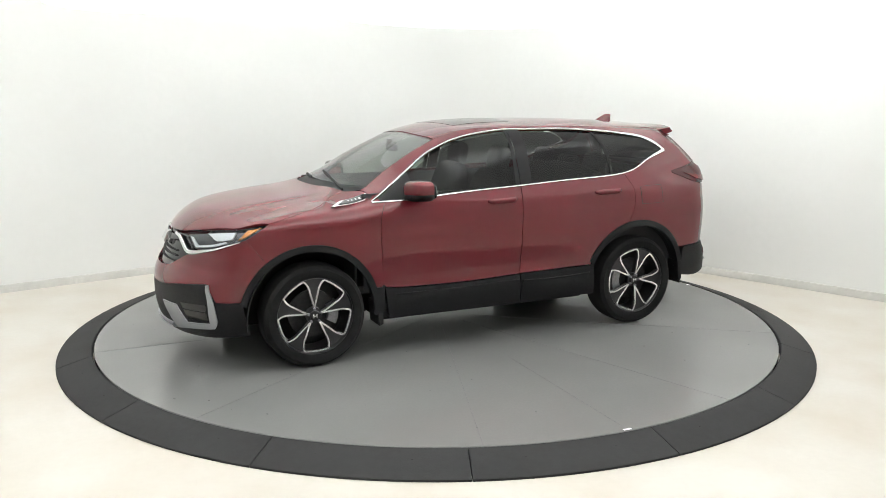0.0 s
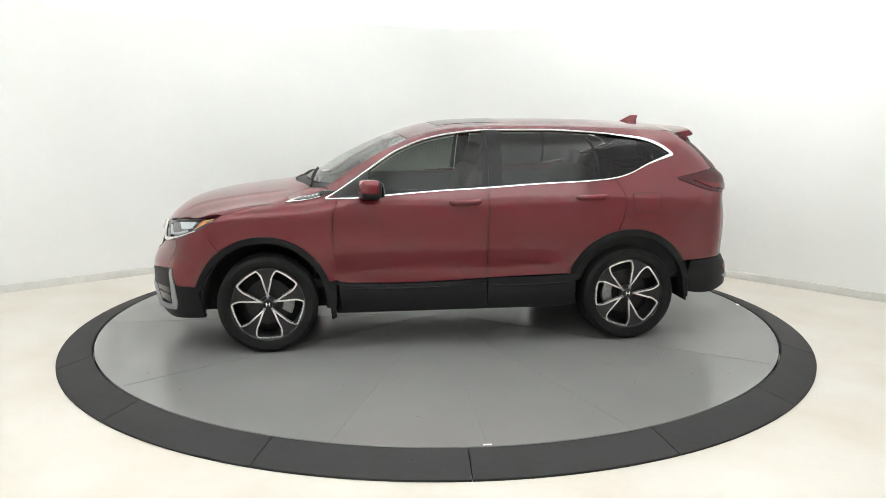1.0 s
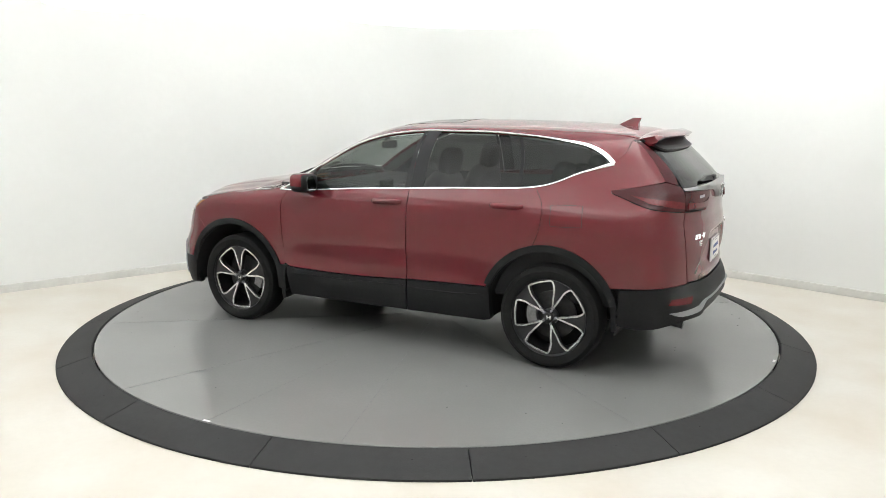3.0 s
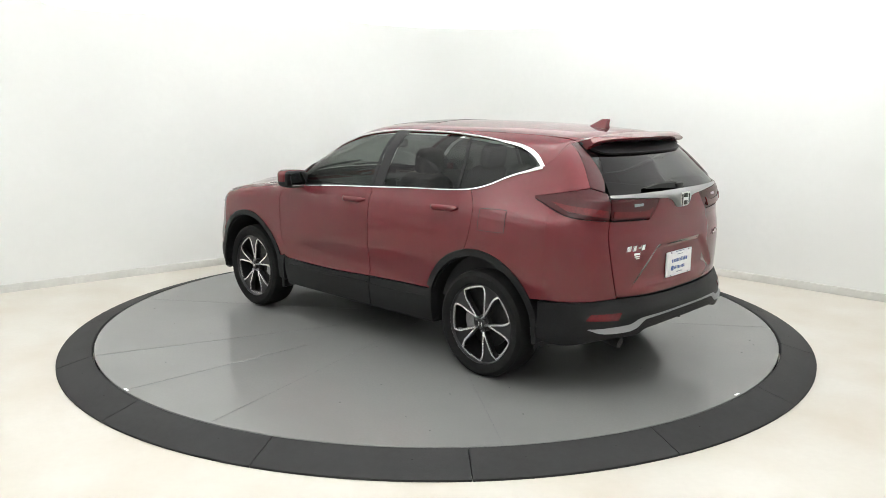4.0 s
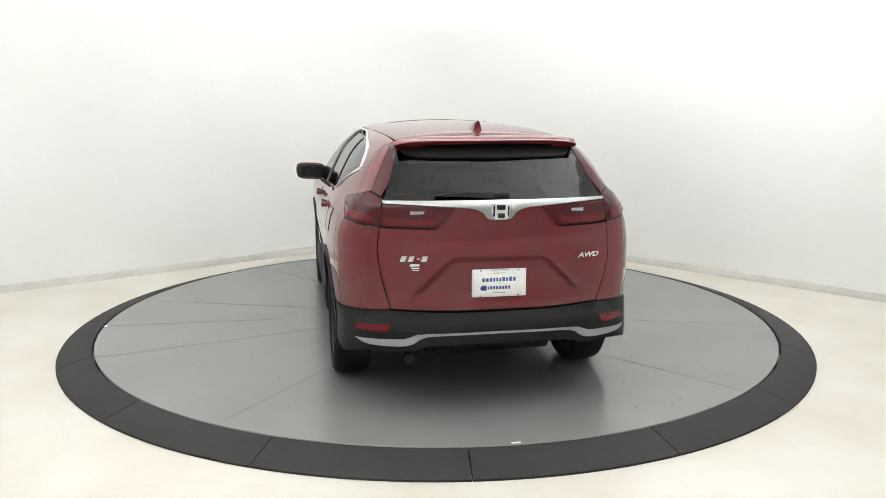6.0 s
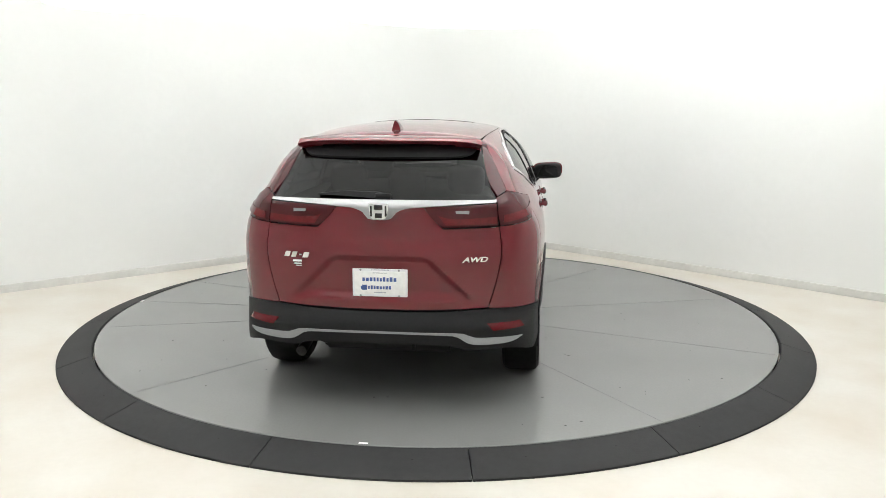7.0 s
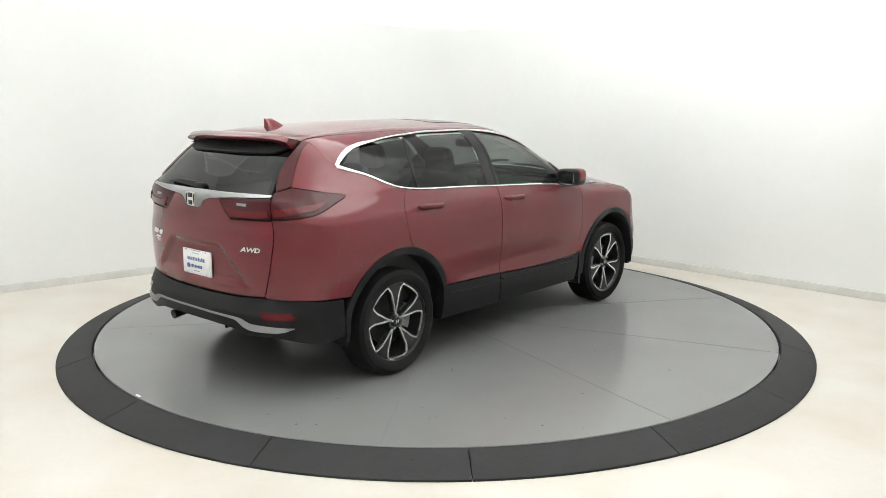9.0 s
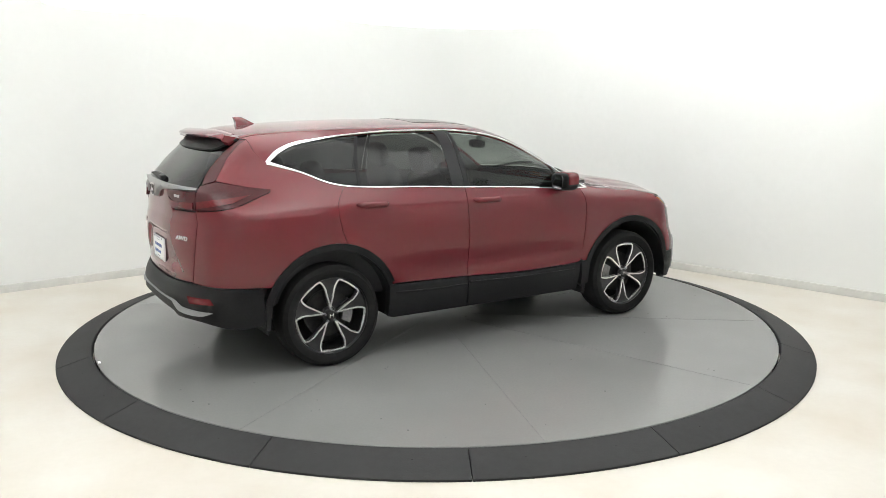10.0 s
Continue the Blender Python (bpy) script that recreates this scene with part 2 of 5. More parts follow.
def ramp_ring():
    ring = tagged(new("turntable_ramp"), "black rubber ramp ring in segments round the turntable", "ramp ring")
    for i in range(16):
        a = -86.6 + 22.5 * i
        bm = bmesh.new()
        ring_solid(bm, [(DISC_R + 0.004, FLOOR_Z), (RING_R, FLOOR_Z), (RING_R, FLOOR_Z + 0.012), (RING_R - 0.008, FLOOR_Z + 0.017), (DISC_R + 0.012, 0.002), (DISC_R + 0.004, -0.001)], a + 0.05, a + 22.45, 14)
        seg = part("segment", bm, RING_MAT, ring, smooth=0.5)
        for rr, da in ((2.80, 6.0), (2.80, 16.5)):
            bm = bmesh.new()
            t = radians(a + da)
            z = FLOOR_Z + 0.017 + (RING_R - 0.008 - rr) / (RING_R - DISC_R) * 0.058
            bmesh.ops.create_cone(bm, cap_ends=True, segments=10, radius1=0.011, radius2=0.008, depth=0.006, matrix=Matrix.Translation((rr * math.cos(t), rr * math.sin(t), z)))
            part("bolt", bm, DARK, seg)


# ---- the car: a smooth body form, on which every panel is laid ----
def hermite(pts):
    """A smooth curve through (x, value) points, as a function of arrays."""
    p = np.array(sorted(pts), float)
    xs, ys = p[:, 0], p[:, 1]
    h, dl = np.diff(xs), np.diff(ys) / np.diff(xs)
    m = np.zeros(len(xs))
    m[0], m[-1] = dl[0], dl[-1]
    for i in range(1, len(xs) - 1):
        if dl[i - 1] * dl[i] > 0:
            w1, w2 = 2 * h[i] + h[i - 1], h[i] + 2 * h[i - 1]
            m[i] = (w1 + w2) / (w1 / dl[i - 1] + w2 / dl[i])

    def f(x):
        x = np.clip(np.asarray(x, float), xs[0], xs[-1])
        i = np.clip(np.searchsorted(xs, x) - 1, 0, len(xs) - 2)
        s = (x - xs[i]) / h[i]
        return (2 * s ** 3 - 3 * s ** 2 + 1) * ys[i] + (s ** 3 - 2 * s ** 2 + s) * h[i] * m[i] + (3 * s ** 2 - 2 * s ** 3) * ys[i + 1] + (s ** 3 - s ** 2) * h[i] * m[i + 1]
    return f


TOP_LINE = hermite([(2.27, 0.76), (2.18, 0.86), (2.10, 0.938), (1.98, 1.012), (1.76, 1.076), (1.45, 1.122), (1.22, 1.150), (1.03, 1.214), (0.78, 1.355), (0.55, 1.464), (0.33, 1.549), (0.09, 1.606), (-0.14, 1.629), (-0.4, 1.637), (-0.7, 1.638), (-1.08, 1.633), (-1.47, 1.617), (-1.9, 1.583), (-2.3, 1.54)])
PLAN = hermite([(2.3, 0.80), (2.0, 0.865), (1.7, 0.905), (1.33, 0.922), (0.9, 0.918), (0.2, 0.918), (-0.6, 0.92), (-1.33, 0.93), (-1.7, 0.915), (-2.0, 0.885), (-2.35, 0.84)])
SECTION = hermite([(0.15, -0.06), (0.28, -0.03), (0.42, -0.012), (0.5, -0.016), (0.62, -0.008), (0.78, 0.0), (0.95, 0.0), (1.03, -0.008), (1.075, -0.018), (1.12, -0.034), (1.16, -0.052), (1.25, -0.088), (1.4, -0.162), (1.55, -0.258), (1.7, -0.40)])
NOSE = hermite([(0.1, 2.075), (0.2, 2.185), (0.3, 2.238), (0.42, 2.258), (0.55, 2.256), (0.64, 2.226), (0.7, 2.195), (0.8, 2.17), (0.9, 2.128), (1.0, 2.045), (1.2, 1.77)])
TAIL = hermite([(0.1, -1.96), (0.2, -2.15), (0.29, -2.255), (0.4, -2.285), (0.5, -2.285), (0.56, -2.268), (0.62, -2.24), (0.75, -2.248), (0.88, -2.252), (0.97, -2.243), (1.03, -2.232), (1.12, -2.230), (1.2, -2.222), (1.26, -2.178), (1.38, -2.06), (1.5, -1.94), (1.6, -1.84), (1.7, -1.73)])
TAPER = hermite([(-2.3, -0.075), (-1.9, -0.05), (-1.4, -0.02), (-0.9, 0.0), (0.4, 0.0), (0.9, 0.0), (2.2, 0.0)])
CROWN = hermite([(2.2, 0.10), (1.9, 0.06), (1.5, 0.042), (1.1, 0.045), (0.9, 0.05), (0.6, 0.05), (0.1, 0.075), (-0.5, 0.085), (-1.9, 0.075), (-2.3, 0.075)])
WRAP = hermite([(2.2, 0.0), (1.5, 0.0), (1.25, 0.015), (1.02, 0.10), (0.8, 0.135), (0.6, 0.135), (0.2, 0.08), (-0.1, 0.0), (-2.3, 0.0)])


def smax(a, b, k):
    return np.maximum(a, b) + np.maximum(k - np.abs(a - b), 0) ** 2 / (4 * k)


def step(x, a, b):
    s = np.clip((x - a) / (b - a), 0, 1)
    return s * s * (3 - 2 * s)


def body(x, y, z):
    """Below zero inside the body form, above zero outside."""
    ay = np.abs(y)
    up = step(z, 1.05, 1.35)
    side = ay - (PLAN(x) + SECTION(z) + TAPER(x) * up)
    # the doors draw in above the sill and swell again below the handles
    side = side + 0.012 * np.exp(-((z - 0.60) / 0.09) ** 2) * step(x, -1.0, -0.5) * (1 - step(x, 0.6, 1.0))
    u = (ay - np.maximum(ay - 0.66, 0) ** 2 / (np.maximum(ay - 0.66, 0) + 0.12)) / 0.62
    top = z - (TOP_LINE(x + WRAP(x) * u * u) - CROWN(x) * 0.62 * u * u - (0.012 - 0.003 * step(x, 0.7, 1.0) * (1 - step(x, 1.4, 1.7))) * u ** 6)
    top = top + 0.008 * step(ay, 0.44, 0.52) * step(x, 1.1, 1.35) * (1 - step(x, 1.85, 2.05))
    front = x - (NOSE(z) - 0.222 * (ay / 0.734) ** 1.9)
    # the plate's recess in the tailgate
    wide = 0.255 + 1.0 * np.clip(0.915 - z, 0, 0.24)
    rec = 0.024 * (1 - step(ay, wide - 0.025, wide + 0.045)) * (1 - step(z, 0.885, 0.935)) * step(z, 0.655, 0.73)
    rear = (TAIL(z) + 0.105 * (ay / 0.7) ** 3 + rec) - x
    s = smax(top, side, 0.13 - 0.045 * step(x, 0.95, 1.7))
    s = smax(s, front, 0.14 - 0.045 * step(z, 0.8, 0.95))
    return smax(s, rear, 0.14)


def normal_at(p):
    e = 2e-3
    g = np.stack([body(*(p + d).T) - body(*(p - d).T) for d in np.eye(3) * e], 1)
    return g / np.linalg.norm(g, axis=1)[:, None]


def cast(o, d, far):
    """Where rays from inside the form leave it."""
    lo, hi = np.zeros(len(o)), np.full(len(o), far)
    for _ in range(22):
        mid = (lo + hi) / 2
        inside = body(*(o + d * mid[:, None]).T) < 0
        lo, hi = np.where(inside, mid, lo), np.where(inside, hi, mid)
    return o + d * lo[:, None]


# ways of laying a flat outline on the form: (point to flat, flat to point); K keeps the flat scale near metres
K = 0.8
FX, RX, CZ = 1.3, -1.3, 1.1


def to_flat(way, p):
    x, y, z = p.T
    if way == "side":
        return np.stack([x, z], 1)
    if way == "top":
        return np.stack([x, y], 1)
    if way == "axial":
        return np.stack([x, np.arctan2(z - CZ, y) * 0.65], 1)
    if way == "front":
        return np.stack([np.arctan2(y, x - FX) * K, z], 1)
    return np.stack([np.arctan2(y, RX - x) * K, z], 1)


def to_form(way, q):
    u, v = q.T
    o, w = np.zeros_like(u), np.ones_like(u)
    if way == "side":
        return cast(np.stack([u, o, v], 1), np.stack([o, w, o], 1), 1.3)
    if way == "top":
        return cast(np.stack([u, v, o + 0.45], 1), np.stack([o, o, w], 1), 1.5)
    if way == "axial":
        a = v / 0.65
        return cast(np.stack([u, o, o + CZ], 1), np.stack([o, np.cos(a), np.sin(a)], 1), 1.3)
    a = u / K
    if way == "front":
        return cast(np.stack([o + FX, o, v], 1), np.stack([np.cos(a), np.sin(a), o], 1), 1.4)
    return cast(np.stack([o + RX, o, v], 1), np.stack([-np.cos(a), np.sin(a), o], 1), 1.4)


def S(x, z):
    return to_form("side", np.array([[x, z]], float))[0]


def T(x, y):
    return to_form("top", np.array([[x, y]], float))[0]


def B(y, z):
    """The point of the tail at y, z."""
    return cast(np.array([[-1.0, y, z]], float), np.array([[-1.0, 0, 0]]), 1.6)[0]


def N(y, z):
    """The point of the nose at y, z."""
    return cast(np.array([[1.0, y, z]], float), np.array([[1.0, 0, 0]]), 1.6)[0]


def A(turn, z):
    """The point of the nose at that turn about the front axle's middle, in degrees."""
    return to_form("front", np.array([[radians(turn) * K, z]], float))[0]


def spline(pts, step_len=0.025):
    """A smooth open line through 2D or 3D points."""
    p = [np.array(q, float) for q in pts]
    if len(p) == 2:
        n = max(1, int(np.linalg.norm(p[1] - p[0]) / step_len))
        return [p[0] + (p[1] - p[0]) * i / n for i in range(n + 1)]
    e = [2 * p[0] - p[1]] + p + [2 * p[-1] - p[-2]]
    out = []
    for i in range(1, len(e) - 2):
        a, b, c, d = e[i - 1:i + 3]
        n = max(2, int(np.linalg.norm(c - b) / step_len))
        for j in range(n):
            s = j / n
            out.append(0.5 * (2 * b + (c - a) * s + (2 * a - 5 * b + 4 * c - d) * s * s + (3 * b - a - 3 * c + d) * s ** 3))
    return out + [p[-1]]


def outline(*lines):
    """A closed outline from smooth lines that meet in corners."""
    out = []
    for ln in lines:
        for q in spline(ln):
            if not out or np.linalg.norm(np.array(q) - out[-1]) > 2e-3:
                out.append(np.array(q, float))
    if np.linalg.norm(out[0] - out[-1]) < 2e-3:
        out.pop()
    return out


def inset(q, d):
    """Shrink a flat closed outline by d."""
    q = np.array(q)
    area = 0.5 * np.sum(q[:, 0] * np.roll(q[:, 1], -1) - np.roll(q[:, 0], -1) * q[:, 1])
    a, b = q - np.roll(q, 1, 0), np.roll(q, -1, 0) - q
    a, b = a / (np.linalg.norm(a, axis=1)[:, None] + 1e-9), b / (np.linalg.norm(b, axis=1)[:, None] + 1e-9)
    n = np.stack([-(a + b)[:, 1], (a + b)[:, 0]], 1) * (1 if area > 0 else -1)
    n = n / (np.linalg.norm(n, axis=1)[:, None] + 1e-9)
    return q + n * d


def in_poly(pts, poly):
    x, y = pts.T
    c = np.zeros(len(pts), bool)
    q = np.roll(poly, 1, 0)
    for (x0, y0), (x1, y1) in zip(poly, q):
        hit = ((y0 > y) != (y1 > y)) & (x < (x1 - x0) * (y - y0) / ((y1 - y0) or 1e-12) + x0)
        c ^= hit
    return c


def edge_gap(pts, poly):
    best = np.full(len(pts), 9.0)
    for a, b in zip(poly, np.roll(poly, -1, 0)):
        ab = b - a
        s = np.clip(((pts - a) @ ab) / (ab @ ab + 1e-12), 0, 1)
        best = np.minimum(best, np.linalg.norm(pts - a - s[:, None] * ab, axis=1))
    return best


def panel(name, way, line, mat, parent, label="", gap=0.002, out=0.0, deep=0.018, cell=0.045, mirror=False, puff=0.0, puff_w=0.03, flat=False):
    """A panel cut by a closed outline from the body form, with folded edges. The outline holds points of the form (3D), or flat ones (flat=True)."""
    q = np.array(line) if flat else to_flat(way, np.array(line))
    q = inset(q, gap)
    lo, hi = q.min(0), q.max(0)
    gx, gy = np.meshgrid(np.arange(lo[0], hi[0], cell), np.arange(lo[1], hi[1], cell))
    g = np.stack([gx.ravel() + cell * 0.37, gy.ravel() + cell * 0.41], 1)
    g = g[in_poly(g, q)] if len(g) else g
    if len(g):
        g = g[edge_gap(g, q) > min(cell * 0.4, 0.016)]
    n = len(q)
    if puff:
        q2 = inset(q, puff_w)
        ok = in_poly(q2, q) & (edge_gap(q2, q) > puff_w * 0.8)
        if len(g):
            g = g[edge_gap(g, q) > puff_w * 1.3]
        g = np.concatenate([q2[ok], g]) if len(g) else q2[ok]
    pts2 = np.concatenate([q, g]) if len(g) else q
    from mathutils.geometry import delaunay_2d_cdt
    v2, _, faces, ov, _, _ = delaunay_2d_cdt([Vector(p) for p in pts2], [], [list(range(n))], 1, 1e-6)
    v2 = np.array([tuple(v) for v in v2])
    p = to_form(way, v2)
    nm = normal_at(p)
    if puff:
        d = edge_gap(v2, q)
        p = p + nm * (out + puff * step(d, 0, puff_w))[:, None]
    else:
        p = p + nm * out
    where = {}
    for i, src in enumerate(ov):
        for k in src:
            where[k] = i
    loop = [where[i] for i in range(n) if i in where]
    m = len(p)
    down = p[loop] - nm[loop] * deep
    verts = np.concatenate([p, p[loop], down])
    fs = [list(f) for f in faces]
    # face the same way as the form's normals
    f0 = fs[len(fs) // 2]
    c = np.cross(p[f0[1]] - p[f0[0]], p[f0[2]] - p[f0[0]])
    if c @ nm[f0[0]] < 0:
        fs = [f[::-1] for f in fs]
    k = len(loop)
    turn = np.cross(p[loop[1]] - p[loop[0]], -nm[loop[0]])
    mid = p[loop].mean(0)
    flip = turn @ (p[loop[0]] - mid) < 0
    for i in range(k):
        j = (i + 1) % k
        f = [m + i, m + j, m + k + j, m + k + i]
        fs.append(f if flip else f[::-1])
    nv = np.concatenate([nm, np.zeros((2 * k, 3))])

    def build(sign):
        me = bpy.data.meshes.new(name)
        vv = verts * np.array([1, sign, 1])
        me.from_pydata([tuple(a) for a in vv], [], [f if sign > 0 else f[::-1] for f in fs])
        me.materials.append(mat)
        me.shade_smooth()
        me.normals_split_custom_set_from_vertices([tuple(a) for a in nv * np.array([1, sign, 1])])
        ob = new(name, me)
        ob.parent = parent
        return tagged(ob, label) if label else ob
    made = build(1)
    return (made, build(-1)) if mirror else made


def strip(name, pts, width, height, mat, parent, label="", mirror=False, closed=False, out=0.0, taper=None, fine=0.02):
    """A raised moulding along a line of points on the form."""
    p = np.array(spline(pts, fine))
    nm = normal_at(p)
    tg = np.gradient(p, axis=0)
    tg = tg / (np.linalg.norm(tg, axis=1)[:, None] + 1e-9)
    sd = np.cross(nm, tg)
    sd = sd / (np.linalg.norm(sd, axis=1)[:, None] + 1e-9)
    w = np.full(len(p), width) if taper is None else np.interp(np.linspace(0, 1, len(p)), np.linspace(0, 1, len(taper)), taper)
    prof = ((-0.5, -0.006, 0), (-0.5, 0, 0.55), (-0.32, 0, 1), (0.32, 0, 1), (0.5, 0, 0.55), (0.5, -0.006, 0))

    def build(sign):
        bm = bmesh.new()
        prev = None
        for i in range(len(p)):
            row = [bm.verts.new(Vector((p[i] + sd[i] * a * w[i] + nm[i] * (b + c * height + out)) * np.array([1, sign, 1]))) for a, b, c in prof]
            if prev:
                for j in range(6):
                    bm.faces.new((prev[j], prev[(j + 1) % 6], row[(j + 1) % 6], row[j]))
            else:
                bm.faces.new(row)
            prev = row
        bm.faces.new(prev[::-1])
        bmesh.ops.recalc_face_normals(bm, faces=bm.faces)
        return part(name, bm, mat, parent, label, smooth=0.7)
    made = build(1)
    return (made, build(-1)) if mirror else made


GLASS_TOP = hermite([(0.905, 1.103), (0.86, 1.124), (0.788, 1.166), (0.582, 1.302), (0.376, 1.427), (0.169, 1.505), (-0.038, 1.545), (-0.314, 1.566), (-0.671, 1.566), (-1.091, 1.546), (-1.325, 1.521), (-1.46, 1.502), (-1.548, 1.476), (-1.64, 1.428), (-1.69, 1.385)])
GLASS_LOW = hermite([(0.905, 1.098), (0.732, 1.104), (0.512, 1.119), (0.15, 1.144), (-0.26, 1.165), (-0.635, 1.187), (-1.046, 1.206), (-1.204, 1.222), (-1.314, 1.248), (-1.484, 1.320), (-1.69, 1.385)])


def arch(cx, r, a0, a1, n=17, squash=1.0):
    return [(cx + r * math.cos(radians(a0 + (a1 - a0) * i / (n - 1))), 0.365 + r * squash * math.sin(radians(a0 + (a1 - a0) * i / (n - 1)))) for i in range(n)]


def side_line(pts):
    return list(to_form("side", np.array([tuple(p) for p in pts], float)))


def low(x, d=0.0):
    return (x, float(GLASS_LOW(x)) + d)


def high(x, d=0.0):
    return (x, float(GLASS_TOP(x)) + d)


def car():
    car_root = tagged(new("car"), "dark red compact sport utility vehicle with black plastic cladding", "car")
    # --- front wing
    door_f = [(0.822, 1.10), (0.862, 0.975), (0.858, 0.753), (0.845, 0.60), (0.838, 0.53)]
    hood_side = [(1.60, 0.985), (1.422, 1.047), (1.230, 1.085), (1.115, 1.125), (1.013, 1.152), (0.90, 1.172)]
    a_out = arch(1.355, 0.47, 165, 52, 15)
    lamp_rear = [A(62, 0.903), A(67.5, 0.965), A(70, 0.998)]
    hood_side[0] = (float(lamp_rear[-1][0]), float(lamp_rear[-1][2]))
    seam = side_line(spline(hood_side[:-1])) + [T(0.92, 0.648), T(0.90, 0.678)]
    line = outline(side_line(spline(door_f)), [S(*door_f[-1]), S(*a_out[0])], side_line(a_out), bumper_seam(), lamp_rear, seam, [seam[-1], S(0.822, 1.10)])
    panel("front_fender", "side", line, PAINT, car_root, mirror=True, gap=0.0008)
    # --- doors
    fd = outline([(0.822, 1.10), (0.862, 0.975), (0.858, 0.753), (0.843, 0.525)], [(0.843, 0.525), (0.76, 0.50), (0.238, 0.492), (-0.246, 0.508)], [(-0.246, 0.508), (-0.252, 0.894), (-0.258, 1.165)], [low(x) for x in np.linspace(-0.258, 0.822, 14)])
    doors = panel("front_door", "side", side_line(fd), PAINT, car_root, mirror=True, gap=0.003)
    rear_edge = [(-1.204, 1.222), (-1.265, 1.123), (-1.274, 1.04), (-1.257, 0.935), (-1.218, 0.835)]
    r_in = arch(-1.318, 0.47, 76, 18, 8)
    rd = outline([(-0.258, 1.165), (-0.252, 0.894), (-0.246, 0.51)], [(-0.246, 0.51), (-0.86, 0.525)], [(-0.86, 0.525), r_in[-1]], r_in[::-1], [r_in[0], rear_edge[-1]], rear_edge[::-1], [low(x) for x in np.linspace(-1.204, -0.258, 14)])
    rdoors = panel("rear_door", "side", side_line(rd), PAINT, car_root, mirror=True, gap=0.003)
    # --- quarter panel behind the rear door
    q_arch = arch(-1.318, 0.47, 76, 150, 9)
    cut = [(-1.83, 0.608), (-1.84, 0.80), (-1.84, 1.0), (-1.83, 1.16)]
    under = [(x + 0.006, z) for x, z in cut]
    pl = [(float(p[0]), float(p[2])) for p in pillar_line()]
    qp = outline(rear_edge, [rear_edge[-1], q_arch[0]], q_arch, [q_arch[-1], cut[0]], cut, [(-1.83, 1.16), (-1.71, 1.203)], [(-1.71, 1.203), (-1.70, 1.222)], [(-1.70, 1.222), (-1.85, 1.246)] + pl[:1], pl, [pl[-1], (-1.75, 1.45), (-1.69, 1.385)], [low(x) for x in np.linspace(-1.69, -1.204, 10)])
    quarters = panel("quarter_panel", "side", side_line(qp), PAINT, car_root, mirror=True, gap=0.0)
    panel("quarter_lining", "side", side_line(qp), PILLAR_CLOTH, car_root, "grey inner quarter lining", mirror=True, gap=0.012, out=-0.03, deep=0.003)
    corner = outline(side_line(under), [S(-1.824, 1.16), S(-1.96, 1.118), B(0.746, 1.096), B(0.668, 1.091)], [B(0.668, 1.094), B(0.684, 0.977), B(0.662, 0.80), B(0.614, 0.624)], [B(0.614, 0.624), S(-2.0, 0.616), S(-1.824, 0.608)])
    for ob, par in zip(panel("corner_skin", "rear", corner, PAINT, None, mirror=True, gap=0.0, out=-0.0007, cell=0.035), quarters):
        ob.parent = par
    flap = [(-1.333, 1.10), (-1.347, 1.115), (-1.525, 1.119), (-1.541, 1.103), (-1.546, 1.0), (-1.53, 0.984), (-1.352, 0.981), (-1.336, 0.996)]
    panel("fuel_flap", "side", side_line(spline(flap + flap[:1])[:-1]), PAINT, quarters[0], "painted fuel filler flap", gap=0.0, out=0.002, deep=0.006)
    # no open gap here: a dark line draws the shade round the flap
    strip("flap_shade_line", side_line(spline(flap + flap[:1])), 0.003, 0.001, DARK, quarters[0], "dark raised line for the shaded gap round the filler flap", out=0.002)
    # --- roof rails with the front pillars
    top_pts = [S(*high(x)) for x in np.linspace(0.86, -1.69, 34)]
    roof_edge = [T(x, y) for x, y in ((-1.80, 0.52), (-1.5, 0.545), (-1.0, 0.565), (-0.5, 0.57), (0.0, 0.562), (0.18, 0.547), (0.3, 0.53))]
    pillar = [T(x, y) for x, y in ((0.3, 0.53), (0.5, 0.555), (0.7, 0.588), (0.86, 0.622), (0.92, 0.64))]
    rail = outline(top_pts, [top_pts[-1], S(-1.75, 1.45), pillar_line()[-1]], [pillar_line()[-1], T(-1.80, 0.52)], roof_edge, pillar, [pillar[-1], T(0.90, 0.675)], [T(0.90, 0.675), top_pts[0]])
    panel("roof_rail", "axial", rail, PAINT, car_root, mirror=True, cell=0.04)
    panel("pillar_lining", "axial", rail, PILLAR_CLOTH, car_root, "grey inner pillar lining", mirror=True, cell=0.05, gap=0.008, out=-0.022, deep=0.003)
    # --- roof
    def mirrored(pts):
        return [np.array([p[0], -p[1], p[2]]) for p in pts]
    front_roof = [T(0.3, 0.53), T(0.345, 0.3), T(0.355, 0.0), T(0.345, -0.3), T(0.3, -0.53)]
    rl = outline(roof_edge, front_roof, mirrored(roof_edge)[::-1], [T(-1.80, -0.52), T(-1.84, 0.0), T(-1.80, 0.52)])
    panel("roof", "top", rl, PAINT, car_root, cell=0.06)
    sun = outline([T(0.06, -0.37), T(0.09, 0), T(0.06, 0.37)], [T(0.06, 0.37), T(-0.42, 0.38)], [T(-0.42, 0.38), T(-0.42, -0.38)], [T(-0.42, -0.38), T(0.06, -0.37)])
    panel("sunroof", "top", sun, GLOSS_BLACK, car_root, "dark glass sunroof panel", out=0.0015, deep=0.006, cell=0.06)
